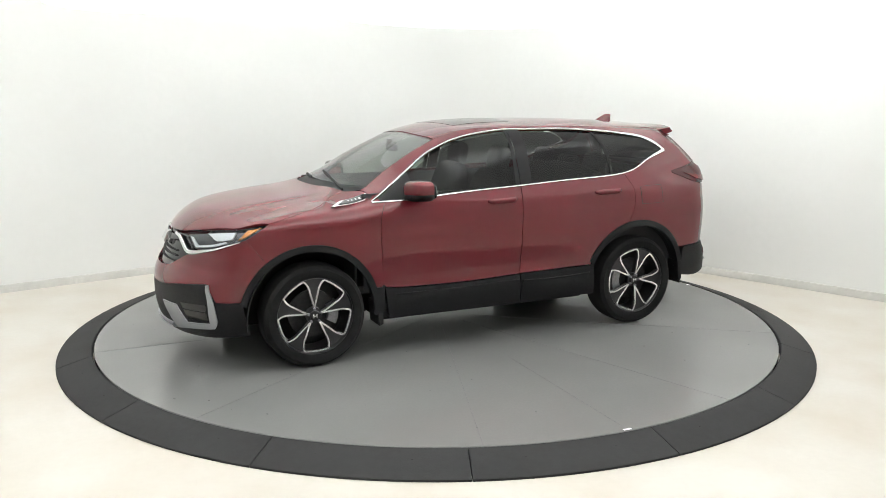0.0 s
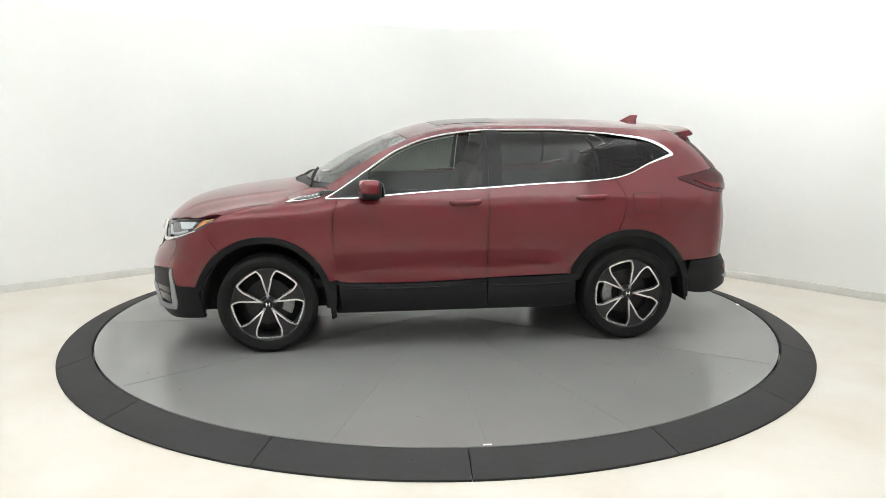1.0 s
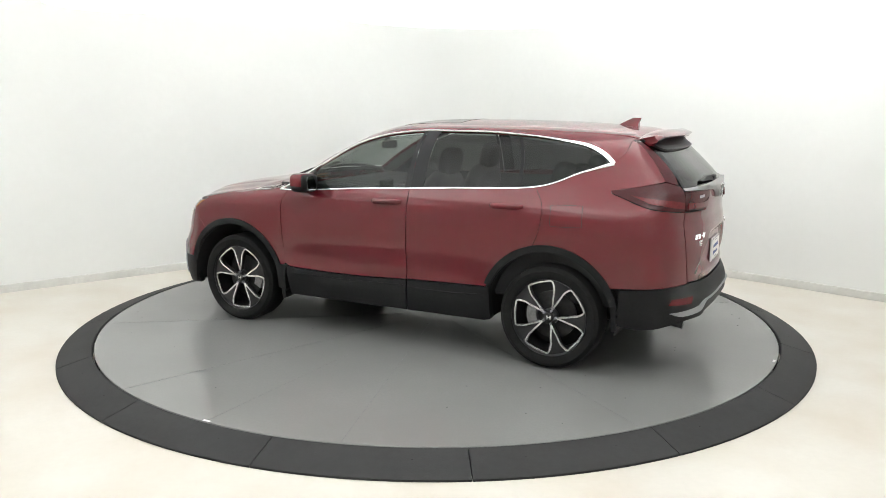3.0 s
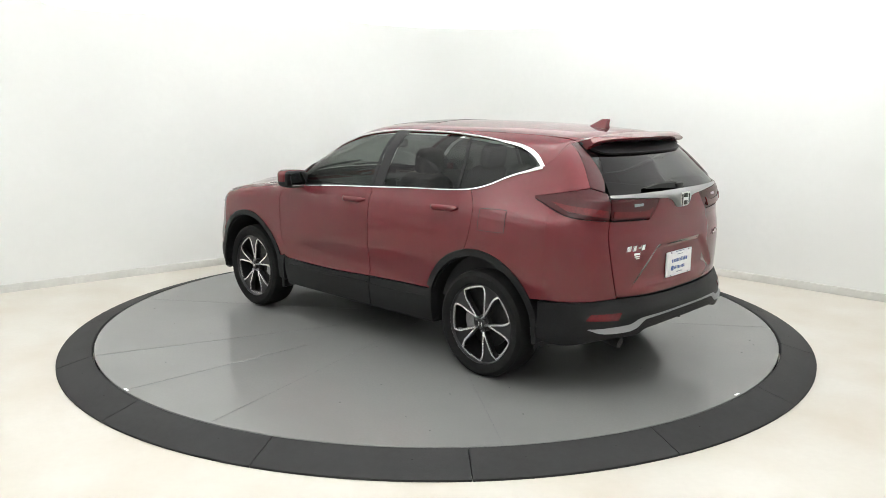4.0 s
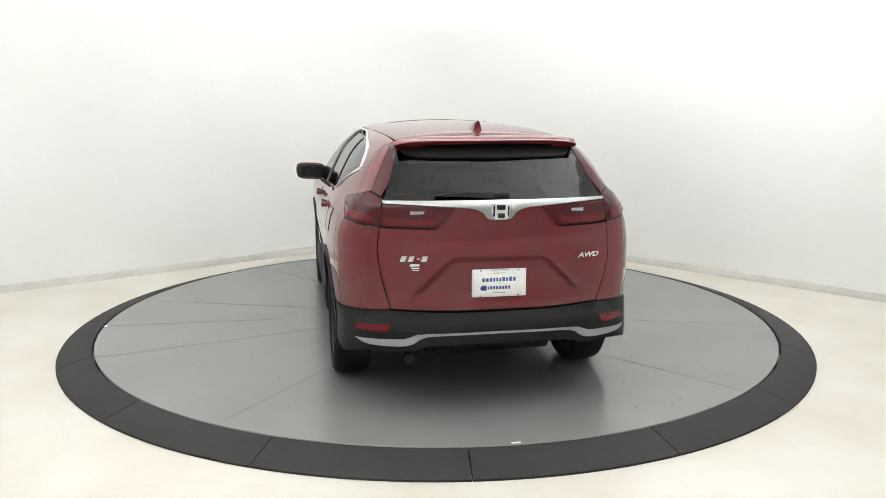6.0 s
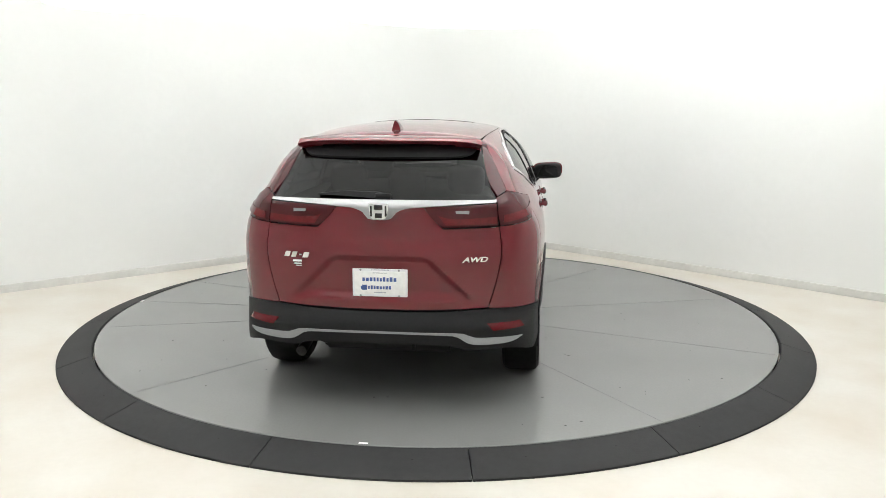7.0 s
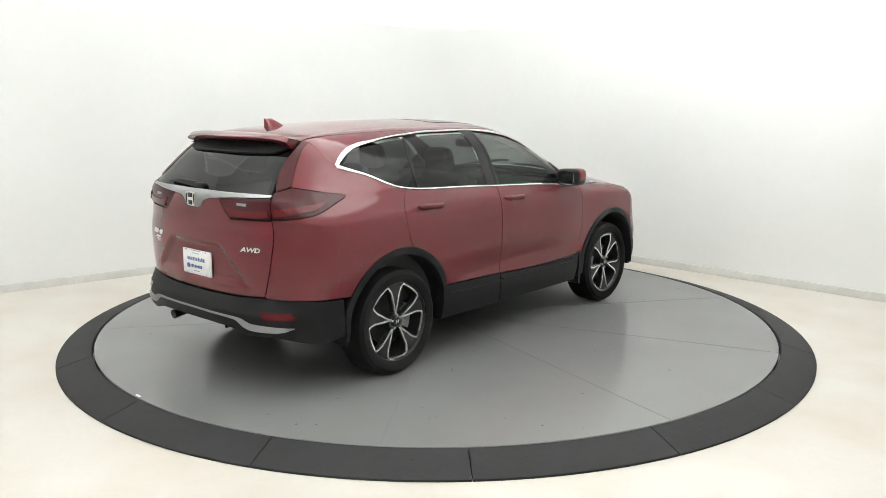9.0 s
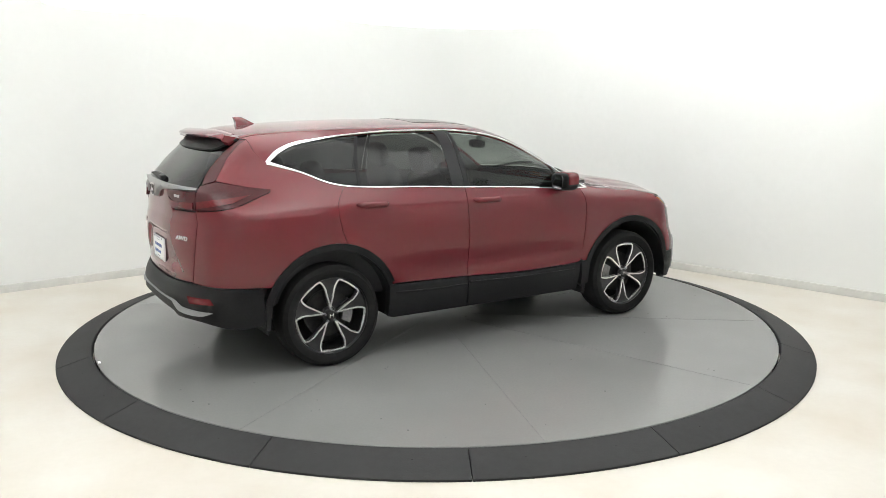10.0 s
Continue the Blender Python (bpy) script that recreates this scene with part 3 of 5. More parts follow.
    # --- windscreen
    panel("windscreen", "top", outline([T(0.29, 0.525), T(0.335, 0.3), T(0.345, 0.0), T(0.335, -0.3), T(0.29, -0.525)], [T(0.29, -0.525), T(0.5, -0.55), T(0.7, -0.583), T(0.87, -0.618)], [T(0.87, -0.618), T(0.99, -0.45), T(1.05, -0.2), T(1.06, 0.0), T(1.05, 0.2), T(0.99, 0.45), T(0.87, 0.618)], [T(0.87, 0.618), T(0.7, 0.583), T(0.5, 0.55), T(0.29, 0.525)]), CLEAR, car_root, "clear windscreen glass", out=-0.004, deep=0.005)
    # --- hood
    hs = [p for p in seam if p[0] > 1.005]
    nose_edge = [hs[0], A(58.8, 0.972), A(49, 0.957), A(39.7, 0.937), A(28, 0.914), A(19.8, 0.898), A(9, 0.888), A(0, 0.885)]
    ne = nose_edge + mirrored(nose_edge)[::-1][1:]
    back = [hs[-1], T(1.075, 0.40), T(1.13, 0.22), T(1.145, 0.0), T(1.13, -0.22), T(1.075, -0.40), mirrored([hs[-1]])[0]]
    hood = outline(ne, mirrored(hs), back[::-1], hs[::-1])
    panel("hood", "top", hood, PAINT, car_root, cell=0.05)
    cowl = outline(back, [back[-1], T(0.87, -0.634)], [T(0.87, -0.634), T(0.99, -0.452), T(1.05, -0.2), T(1.06, 0.0), T(1.05, 0.2), T(0.99, 0.452), T(0.87, 0.634)], [T(0.87, 0.634), back[0]])
    panel("cowl", "top", cowl, BLACK_PLASTIC, car_root, "black plastic windscreen cowl", out=-0.012)
    # --- side glass
    def pane(name, line, mat, label, parents, out=-0.004):
        for ob, par in zip(panel(name, "side", side_line(line), mat, None, label, gap=0.001, out=out, deep=0.004, mirror=True), parents):
            ob.parent = par
    pane("sail_panel", outline([low(0.85, 0.004), low(0.62, 0.004)], [low(0.62, 0.004), high(0.60, -0.006)], [high(x, -0.006) for x in np.linspace(0.60, 0.85, 8)]), SATIN_BLACK, "black mirror mount panel", doors, 0.004)
    pane("window", outline([low(x, 0.006) for x in np.linspace(0.62, -0.215, 10)], [low(-0.215, 0.006), high(-0.245, -0.02)], [high(x, -0.02) for x in np.linspace(-0.245, 0.60, 14)], [high(0.60, -0.02), low(0.62, 0.006)]), TINT_FRONT, "tinted front side window", doors)
    for nm_, x0, x1, x2, x3, ps in (("pillar_trim", -0.215, -0.256, -0.268, -0.245, doors), ("pillar_trim", -0.260, -0.360, -0.378, -0.272, rdoors)):
        pane(nm_, outline([low(x0, 0.004), low(x1, 0.004)], [low(x1, 0.004), high(x2, -0.004)], [high(x2, -0.004), high(x3, -0.004)], [high(x3, -0.004), low(x0, 0.004)]), SATIN_BLACK, "black door pillar trim", ps, 0.001)
    edge = [(-1.081, float(GLASS_LOW(-1.081)) + 0.006), (-1.078, 1.32), (-1.062, 1.43), (-1.012, float(GLASS_TOP(-1.012)) - 0.02)]
    pane("window", outline([low(x, 0.006) for x in np.linspace(-0.360, -1.081, 10)], edge, [high(x, -0.02) for x in np.linspace(-1.012, -0.378, 10)], [high(-0.378, -0.02), low(-0.360, 0.006)]), TINT_REAR, "dark privacy glass rear side window", rdoors)
    post = [(x - 0.014, z) for x, z in edge]
    panel("window_post", "side", side_line(outline(edge, [edge[-1], post[-1]], post[::-1], [post[0], edge[0]])), BLACK_PLASTIC, car_root, "black window post", gap=-0.004, out=0.0005, deep=0.004, mirror=True)
    panel("quarter_window", "side", side_line(outline(post, [high(x, -0.02) for x in np.linspace(-1.028, -1.60, 10)], [high(-1.60, -0.02), (-1.635, 1.40), low(-1.585, 0.014)], [low(x, 0.012) for x in np.linspace(-1.585, -1.097, 10)])), TINT_REAR, car_root, "dark privacy glass quarter window", gap=0.001, out=-0.004, deep=0.004, mirror=True)
    # bright mouldings round the side glass
    tops = [S(*high(x)) for x in np.linspace(0.905, -1.69, 42)]
    strip("window_moulding", tops, 0.02, 0.007, CHROME, car_root, "bright chrome upper window moulding", mirror=True, taper=[0.013] * 29 + [0.015, 0.018, 0.022, 0.026, 0.028, 0.030, 0.030, 0.024])
    lows = [S(*low(x)) for x in np.linspace(0.905, -1.69, 42)]
    strip("window_moulding", lows, 0.018, 0.007, CHROME, car_root, "bright chrome lower window moulding", mirror=True, taper=[0.012] * 34 + [0.014, 0.016, 0.02, 0.026])
    # --- black cladding: sills and wheel arches
    sill_f = outline([(0.80, 0.285), (0.838, 0.525)], [(0.838, 0.525), (0.76, 0.498), (0.238, 0.488), (-0.246, 0.505)], [(-0.246, 0.505), (-0.25, 0.285)], [(-0.25, 0.285), (0.80, 0.285)])
    for ob, par in zip(panel("sill_cladding", "side", side_line(sill_f), BLACK_PLASTIC, None, "black plastic door cladding", out=0.006, deep=0.05, mirror=True, puff=0.012, puff_w=0.03), doors):
        ob.parent = par
    sill_r = outline([(-0.256, 0.285), (-0.25, 0.508)], [(-0.25, 0.508), (-0.86, 0.522), (-0.90, 0.55)], [(-0.90, 0.55), (-0.91, 0.40), (-0.90, 0.29)], [(-0.90, 0.29), (-0.256, 0.285)])
    for ob, par in zip(panel("sill_cladding", "side", side_line(sill_r), BLACK_PLASTIC, None, "black plastic door cladding", out=0.006, deep=0.05, mirror=True, puff=0.012, puff_w=0.03), rdoors):
        ob.parent = par
    for x0, x1 in ((0.76, -0.235), (-0.265, -0.86)):
        strip("sill_ridge", side_line([(x0, 0.455), ((x0 + x1) / 2, 0.452), (x1, 0.465)]), 0.012, 0.004, BLACK_PLASTIC, car_root, "raised ridge on the black cladding", mirror=True, out=0.018)
    fo, fi = arch(1.355, 0.485, 162, 14, 25), arch(1.355, 0.438, 185, 12, 25)
    fl = outline(fo, [fo[-1], fi[-1]], fi[::-1], [fi[0], (0.845, 0.30)], [(0.845, 0.30), (0.835, 0.515)], [(0.835, 0.515), fo[0]])
    panel("arch_moulding", "side", side_line(fl), BLACK_PLASTIC, car_root, "black plastic front wheel arch moulding", out=0.008, deep=0.06, mirror=True, cell=0.03)
    ro, ri = arch(-1.318, 0.49, 160, 22, 25), arch(-1.318, 0.44, 172, 20, 25)
    rline = outline(ro, [ro[-1], (-0.885, 0.54)], [(-0.885, 0.54), (-0.878, 0.30)], [(-0.878, 0.30), (-0.915, 0.295)], [(-0.915, 0.295), ri[-1]], ri[::-1], [ri[0], (-1.80, 0.43)], [(-1.80, 0.43), ro[0]])
    panel("arch_moulding", "side", side_line(rline), BLACK_PLASTIC, car_root, "black plastic rear wheel arch moulding", out=0.008, deep=0.06, mirror=True, cell=0.03)
    # --- tail
    rear(car_root, mirrored)
    nose(car_root, mirrored)
    for sx, sy in ((1.33, 1), (1.33, -1), (-1.33, 1), (-1.33, -1)):
        wheel(car_root, sx, sy)
    underside(car_root)
    cabin(car_root)
    small_parts(car_root, doors, rdoors)
    return car_root


def bumper_seam():
    a, b = arch(1.355, 0.47, 52, 16.3, 7)[0], A(62, 0.903)
    return side_line([(a[0] + (b[0] - a[0]) * i / 6, a[1] + (b[2] - a[1]) * i / 6) for i in range(7)])


def pillar_line():
    return [B(0.699, 1.281), B(0.672, 1.335), B(0.632, 1.41), B(0.585, 1.49), B(0.562, 1.53)]


def rear(root, mirrored):
    gate = [B(0.668, 1.09), B(0.682, 0.977), B(0.66, 0.80), B(0.612, 0.627)]
    low_edge = [B(0.612, 0.627), B(0.3, 0.618), B(0, 0.615), B(-0.3, 0.618), B(-0.612, 0.627)]
    up_edge = [B(0.668, 1.09), B(0.36, 1.082), B(0.30, 1.14), B(0.25, 1.20), B(0, 1.20), B(-0.25, 1.20), B(-0.30, 1.14), B(-0.36, 1.082), B(-0.668, 1.09)]
    tg = outline(gate, low_edge, mirrored(gate)[::-1], [up_edge[-1], up_edge[-2]], [up_edge[-2], up_edge[-3], up_edge[-4]], [up_edge[-4], up_edge[4], up_edge[3]], [up_edge[3], up_edge[2], up_edge[1]], [up_edge[1], up_edge[0]])
    gate_ob = panel("tailgate", "rear", tg, PAINT, root, cell=0.013, gap=0.003)
    gl = [B(0.640, 1.24), B(0.600, 1.33), B(0.563, 1.43), B(0.527, 1.535)]
    pane = outline(gl, [gl[-1], B(0, 1.56), mirrored(gl)[-1]], mirrored(gl)[::-1], [mirrored(gl)[0], B(0, 1.225), gl[0]])
    panel("rear_window", "rear", pane, TINT_BACK, gate_ob, "dark tinted rear window", out=-0.002, deep=0.006)
    # lamps: a wide lamp across the corner, and a slim upright along the glass
    outer = [S(-1.70, 1.222), S(-1.85, 1.246), B(0.735, 1.270), B(0.699, 1.278)]
    lo = [S(-1.71, 1.205), S(-1.83, 1.163), S(-1.96, 1.121), B(0.746, 1.099), B(0.670, 1.094)]
    lamp = outline(outer, [outer[-1], B(0.642, 1.25)], [B(0.642, 1.25), B(0.655, 1.17), lo[-1]], lo[::-1], [lo[0], outer[0]])
    lamps = panel("tail_lamp", "rear", lamp, LENS_DARK, root, "dark red wraparound tail lamp", mirror=True, puff=0.012, puff_w=0.03, cell=0.03)
    for ob, par in zip(panel("light_band", "rear", outline([S(-1.82, 1.195), S(-1.95, 1.178), B(0.745, 1.165), B(0.682, 1.155)], [B(0.682, 1.155), B(0.684, 1.112)], [B(0.684, 1.112), B(0.745, 1.118), S(-1.95, 1.142)], [S(-1.95, 1.142), S(-1.82, 1.195)]), LENS_RED, None, "red light band", out=0.0165, deep=0.008, mirror=True, cell=0.03), lamps):
        ob.parent = par
    inner = outline([B(0.646, 1.219), B(0.45, 1.211), B(0.25, 1.203)], [B(0.25, 1.203), B(0.285, 1.15), B(0.355, 1.086)], [B(0.355, 1.086), B(0.662, 1.094)], [B(0.662, 1.094), B(0.646, 1.219)])
    il = panel("tail_lamp", "rear", inner, LENS_DARK, root, "smoked tail lamp in the tailgate", mirror=True, puff=0.010, puff_w=0.02, cell=0.03, gap=0.0012)
    for ob, par in zip(panel("light_band", "rear", outline([B(0.648, 1.150), B(0.42, 1.140), B(0.325, 1.160)], [B(0.325, 1.160), B(0.37, 1.100)], [B(0.37, 1.100), B(0.652, 1.106)], [B(0.652, 1.106), B(0.648, 1.150)]), LENS_RED, None, "red light band", out=0.0145, deep=0.008, mirror=True, cell=0.03), il):
        ob.parent = par
    for ob, par in zip(panel("reverse_lamp", "rear", outline([B(0.50, 1.184), B(0.42, 1.184)], [B(0.42, 1.184), B(0.425, 1.166)], [B(0.425, 1.166), B(0.50, 1.163)], [B(0.50, 1.163), B(0.50, 1.184)]), SILVER, None, "clear reversing lamp", out=0.0135, deep=0.003, mirror=True, cell=0.03), il):
        ob.parent = par
    pl = pillar_line()
    up = outline([B(0.650, 1.255), pl[0]], pl, [pl[-1], B(0.527, 1.535)], [B(0.527, 1.535), B(0.562, 1.43), B(0.598, 1.33), B(0.650, 1.255)])
    panel("pillar_lamp", "rear", up, LENS_DARK, root, "slim dark red upright lamp beside the rear window", mirror=True, puff=0.008, puff_w=0.015, cell=0.03)
    # bright bar with the emblem's plain shield
    drop = [B(-0.645, 1.222), B(-0.45, 1.214), B(-0.25, 1.202), B(-0.15, 1.192), B(-0.095, 1.17), B(-0.065, 1.135), B(0, 1.128)]
    bar = outline([B(0.645, 1.236), B(0.3, 1.236), B(0, 1.236), B(-0.3, 1.236), B(-0.645, 1.236)], [B(-0.645, 1.236), B(-0.645, 1.222)], drop + mirrored(drop)[::-1][1:], [B(0.645, 1.222), B(0.645, 1.236)])
    bar_ob = panel("bright_bar", "rear", bar, SATIN, root, "bright chrome bar across the tailgate", out=0.006, deep=0.03, puff=0.022, puff_w=0.012, cell=0.025, gap=0.0)
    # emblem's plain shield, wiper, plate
    bm = bmesh.new()
    x0 = float(B(0, 1.2)[0]) - 0.03
    extrude_outline(bm, [(-0.056, 1.224), (0.056, 1.224), (0.048, 1.152), (0.034, 1.136), (-0.034, 1.136), (-0.048, 1.152)], "x", x0 - 0.010, x0)
    bmesh.ops.bevel(bm, geom=list(bm.edges), offset=0.004, segments=2, affect="EDGES")
    emblem = part("emblem", bm, CHROME, root, "bright chrome tailgate emblem shield")
    bm = bmesh.new()
    for y0, y1, z0, z1 in ((-0.024, 0.024, 1.190, 1.216), (-0.020, 0.020, 1.143, 1.170), (-0.046, -0.036, 1.152, 1.212), (0.036, 0.046, 1.152, 1.212)):
        box(bm, x0 - 0.0125, x0 - 0.009, y0, y1, z0, z1, 0.002)
    part("emblem_field", bm, GLOSS_BLACK, emblem, "black emblem field")
    pv = B(0.0, 1.275)
    bm = bmesh.new()
    box(bm, pv[0] - 0.045, pv[0] - 0.005, -0.06, 0.03, 1.240, 1.276, 0.010)
    wiper = part("rear_wiper", bm, BLACK_PLASTIC, root, "black rear window wiper")
    bm = bmesh.new()
    extrude_outline(bm, [(0.02, 1.246), (0.20, 1.258), (0.36, 1.262), (0.36, 1.268), (0.20, 1.284), (0.02, 1.280), (-0.04, 1.268)], "x", pv[0] - 0.035, pv[0] - 0.012)
    for v in bm.verts:
        v.co.x += 0.10 * abs(v.co.y) ** 2 + 0.012 * (v.co.z - 1.262) / 0.03
    part("wiper_arm", bm, BLACK_PLASTIC, wiper)
    bx = float(B(0, 0.77)[0])
    bm = bmesh.new()
    box(bm, bx - 0.016, bx - 0.004, -0.158, 0.158, 0.690, 0.850, 0.004)
    plate = part("plate_frame", bm, PLATE_MAT, root, "white dealer plate in a white frame")
    bm = bmesh.new()
    box(bm, bx - 0.018, bx - 0.013, -0.146, 0.146, 0.704, 0.836, 0.002)
    part("plate", bm, WHITE_MARK, plate, "white plate")
    rng = random.Random(7)
    for z, h, y0, y1, mt in ((0.792, 0.026, -0.10, 0.10, BLUE_INK), (0.745, 0.022, -0.11, 0.055, BLUE_INK), (0.715, 0.007, -0.035, 0.035, GREY_INK), (0.846, 0.006, -0.05, 0.05, GREY_INK), (0.828, 0.006, -0.04, 0.04, GREY_INK)):
        y = y0
        while y < y1:
            w = h * rng.uniform(0.45, 0.75)
            bm = bmesh.new()
            box(bm, bx - 0.0192, bx - 0.0165, -y - w, -y, z - h / 2, z + h / 2 * rng.uniform(0.5, 1.0), 0.001)
            part("printed_bar", bm, mt, plate)
            y += w + h * 0.22
    bm = bmesh.new()
    box(bm, bx - 0.0192, bx - 0.0165, 0.075, 0.103, 0.728, 0.758, 0.001)
    part("printed_mark", bm, BLUE_INK, plate)
    for y in (-0.11, 0.11):
        for z in (0.696, 0.844):
            bm = bmesh.new()
            bmesh.ops.create_cone(bm, cap_ends=True, segments=10, radius1=0.006, radius2=0.004, depth=0.004, matrix=Matrix.Translation((bx - 0.018, y, z)) @ Matrix.Rotation(radians(90), 4, "Y"))
            part("plate_screw", bm, STEEL, plate)
    # model badge as plain slanted bars, drive badge in letters
    for y, w, slant, bar in ((0.543, 0.030, 0.006, 0), (0.500, 0.028, 0.006, 0), (0.462, 0.016, 0.0, 1), (0.428, 0.032, 0.006, 0)):
        bm = bmesh.new()
        p = B(y, 0.92)
        hh = 0.004 if bar else 0.0155
        extrude_outline(bm, [(y + w / 2 + slant, 0.92 - hh), (y + w / 2 - slant, 0.92 + hh), (y - w / 2 - slant, 0.92 + hh), (y - w / 2 + slant, 0.92 - hh)], "x", p[0] - 0.006, p[0] + 0.006)
        part("badge_bar", bm, CHROME, gate_ob, "bright chrome badge bar")
    for z, w, h in ((0.884, 0.066, 0.011), (0.868, 0.052, 0.006), (0.856, 0.036, 0.004)):
        p = B(0.475, z)
        bm = bmesh.new()
        box(bm, p[0] - 0.004, p[0] + 0.006, 0.475 - w / 2, 0.475 + w / 2, z - h / 2, z + h / 2, 0.001)
        part("sticker_bar", bm, WHITE_MARK, gate_ob, "small white sticker lettering bar")
    cu = bpy.data.curves.new("drive_badge", "FONT")
    cu.body, cu.size, cu.extrude, cu.shear, cu.offset = "AWD", 0.046, 0.003, 0.25, 0.0016
    cu.align_x, cu.align_y = "CENTER", "CENTER"
    tmp = new("drive_badge", cu)
    bpy.context.view_layer.update()
    me = bpy.data.meshes.new_from_object(tmp.evaluated_get(bpy.context.evaluated_depsgraph_get()))
    bpy.data.objects.remove(tmp)
    me.materials.append(CHROME)
    badge = new("drive_badge", me)
    badge.parent = gate_ob
    p, q = B(-0.535, 0.91), B(-0.60, 0.91)
    lean = math.degrees(math.atan2(q[0] - p[0], 0.065))
    badge.matrix_basis = Matrix.Translation((p[0] - 0.004, -0.535, 0.91)) @ Matrix.Rotation(radians(-90 + lean), 4, "Z") @ Matrix.Rotation(radians(90), 4, "X") @ Matrix.Diagonal((1.25, 0.85, 1, 1))
    tagged(badge, "bright chrome drive badge letters")
    # --- rear bumper
    side_low = [S(-1.785, 0.36), S(-1.90, 0.345), S(-2.0, 0.35)]
    top_line = [S(-1.80, 0.595), S(-2.02, 0.612), B(0.632, 0.622), B(0.3, 0.608), B(0, 0.605)]
    bot = side_low + [B(0.739, 0.392), B(0.5, 0.395), B(0.42, 0.42), B(0.2, 0.43), B(0, 0.43)]
    bl = outline(top_line + mirrored(top_line)[::-1][1:], [mirrored(top_line)[0], mirrored(bot)[0]], mirrored(bot) + bot[::-1][1:], [bot[0], top_line[0]])
    bumper = panel("rear_bumper", "rear", bl, BLACK_PLASTIC, root, "black plastic rear bumper", cell=0.035, deep=0.05, out=0.002)
    tu = [B(0.805, 0.460), B(0.66, 0.463), B(0.54, 0.468), B(0.482, 0.490), B(0.40, 0.497), B(0.2, 0.499), B(0, 0.500)]
    tl = [B(0.805, 0.456), B(0.726, 0.428), B(0.533, 0.427), B(0.443, 0.472), B(0.38, 0.482), B(0.2, 0.486), B(0, 0.487)]
    trim = outline(tu + mirrored(tu)[::-1][1:], mirrored(tl) + tl[::-1][1:])
    panel("bumper_trim", "rear", trim, SILVER, bumper, "silver plastic bumper trim", gap=0.0, out=0.004, deep=0.012, cell=0.02, puff=0.010, puff_w=0.006)
    panel("reflector", "rear", outline([B(0.605, 0.543), B(0.788, 0.546)], [B(0.788, 0.546), B(0.812, 0.511)], [B(0.812, 0.511), B(0.64, 0.502)], [B(0.64, 0.502), B(0.605, 0.543)]), LENS_RED, bumper, "red bumper reflector", out=0.006, deep=0.006, mirror=True, gap=0.0, cell=0.03)
    bm = bmesh.new()
    bmesh.ops.create_cone(bm, cap_ends=True, segments=16, radius1=0.032, radius2=0.032, depth=0.2, matrix=Matrix.Translation((-2.04, 0.50, 0.335)) @ Matrix.Rotation(radians(80), 4, "Y"))
    part("exhaust_pipe", bm, DARK_STEEL, root, "steel exhaust tailpipe")
    bm = bmesh.new()
    bmesh.ops.create_cone(bm, cap_ends=True, segments=10, radius1=0.012, radius2=0.012, depth=0.06, matrix=Matrix.Translation((-2.16, -0.18, 0.39)))
    part("tow_eye", bm, DARK, root, "dark tow eye")
    # --- spoiler over the rear window
    bm = bmesh.new()
    prev = None
    for i in range(29):
        y = -0.555 + 1.11 * i / 28
        u = abs(y) / 0.555
        a = T(-1.80, y * 0.93)
        end = -2.005 + 0.08 * u ** 2.2
        drop = 0.006 * u * u + 0.020 * u ** 8
        prof = [(a[0] + 0.01, a[2] + 0.001), (-1.90, 1.584 - drop * 0.95), (end + 0.012, 1.566 - drop), (end, 1.558 - drop), (end + 0.008, 1.546 - drop), (end + 0.05, 1.532 - drop), (-1.90, 1.524 - drop), (a[0] - 0.03, a[2] - 0.05)]
        row = [bm.verts.new((x, y * (0.93 + 0.07 * min(1, max(0, (-1.80 - x) / 0.15))), z)) for x, z in prof]
        if prev:
            for j in range(8):
                bm.faces.new((prev[j], prev[(j + 1) % 8], row[(j + 1) % 8], row[j]))
        else:
            bm.faces.new(row)
        prev = row
    bm.faces.new(prev[::-1])
    bmesh.ops.recalc_face_normals(bm, faces=bm.faces)
    spoiler = part("spoiler", bm, PAINT, root, "dark red roof spoiler", smooth=0.9)
    # black band laid over the top of the rear window, below the spoiler
    low_rim = [B(0.525, 1.510), B(0.49, 1.474), B(0.43, 1.458), B(0.25, 1.453), B(0, 1.452)]
    panel("spoiler_band", "rear", outline(low_rim + mirrored(low_rim)[::-1][1:], [mirrored(low_rim)[0], B(-0.50, 1.538), B(0, 1.552), B(0.50, 1.538), low_rim[0]]), BLACK_PLASTIC, spoiler, "black band across the top of the rear window below the spoiler", out=0.012, deep=0.03, cell=0.03)
    return bar_ob


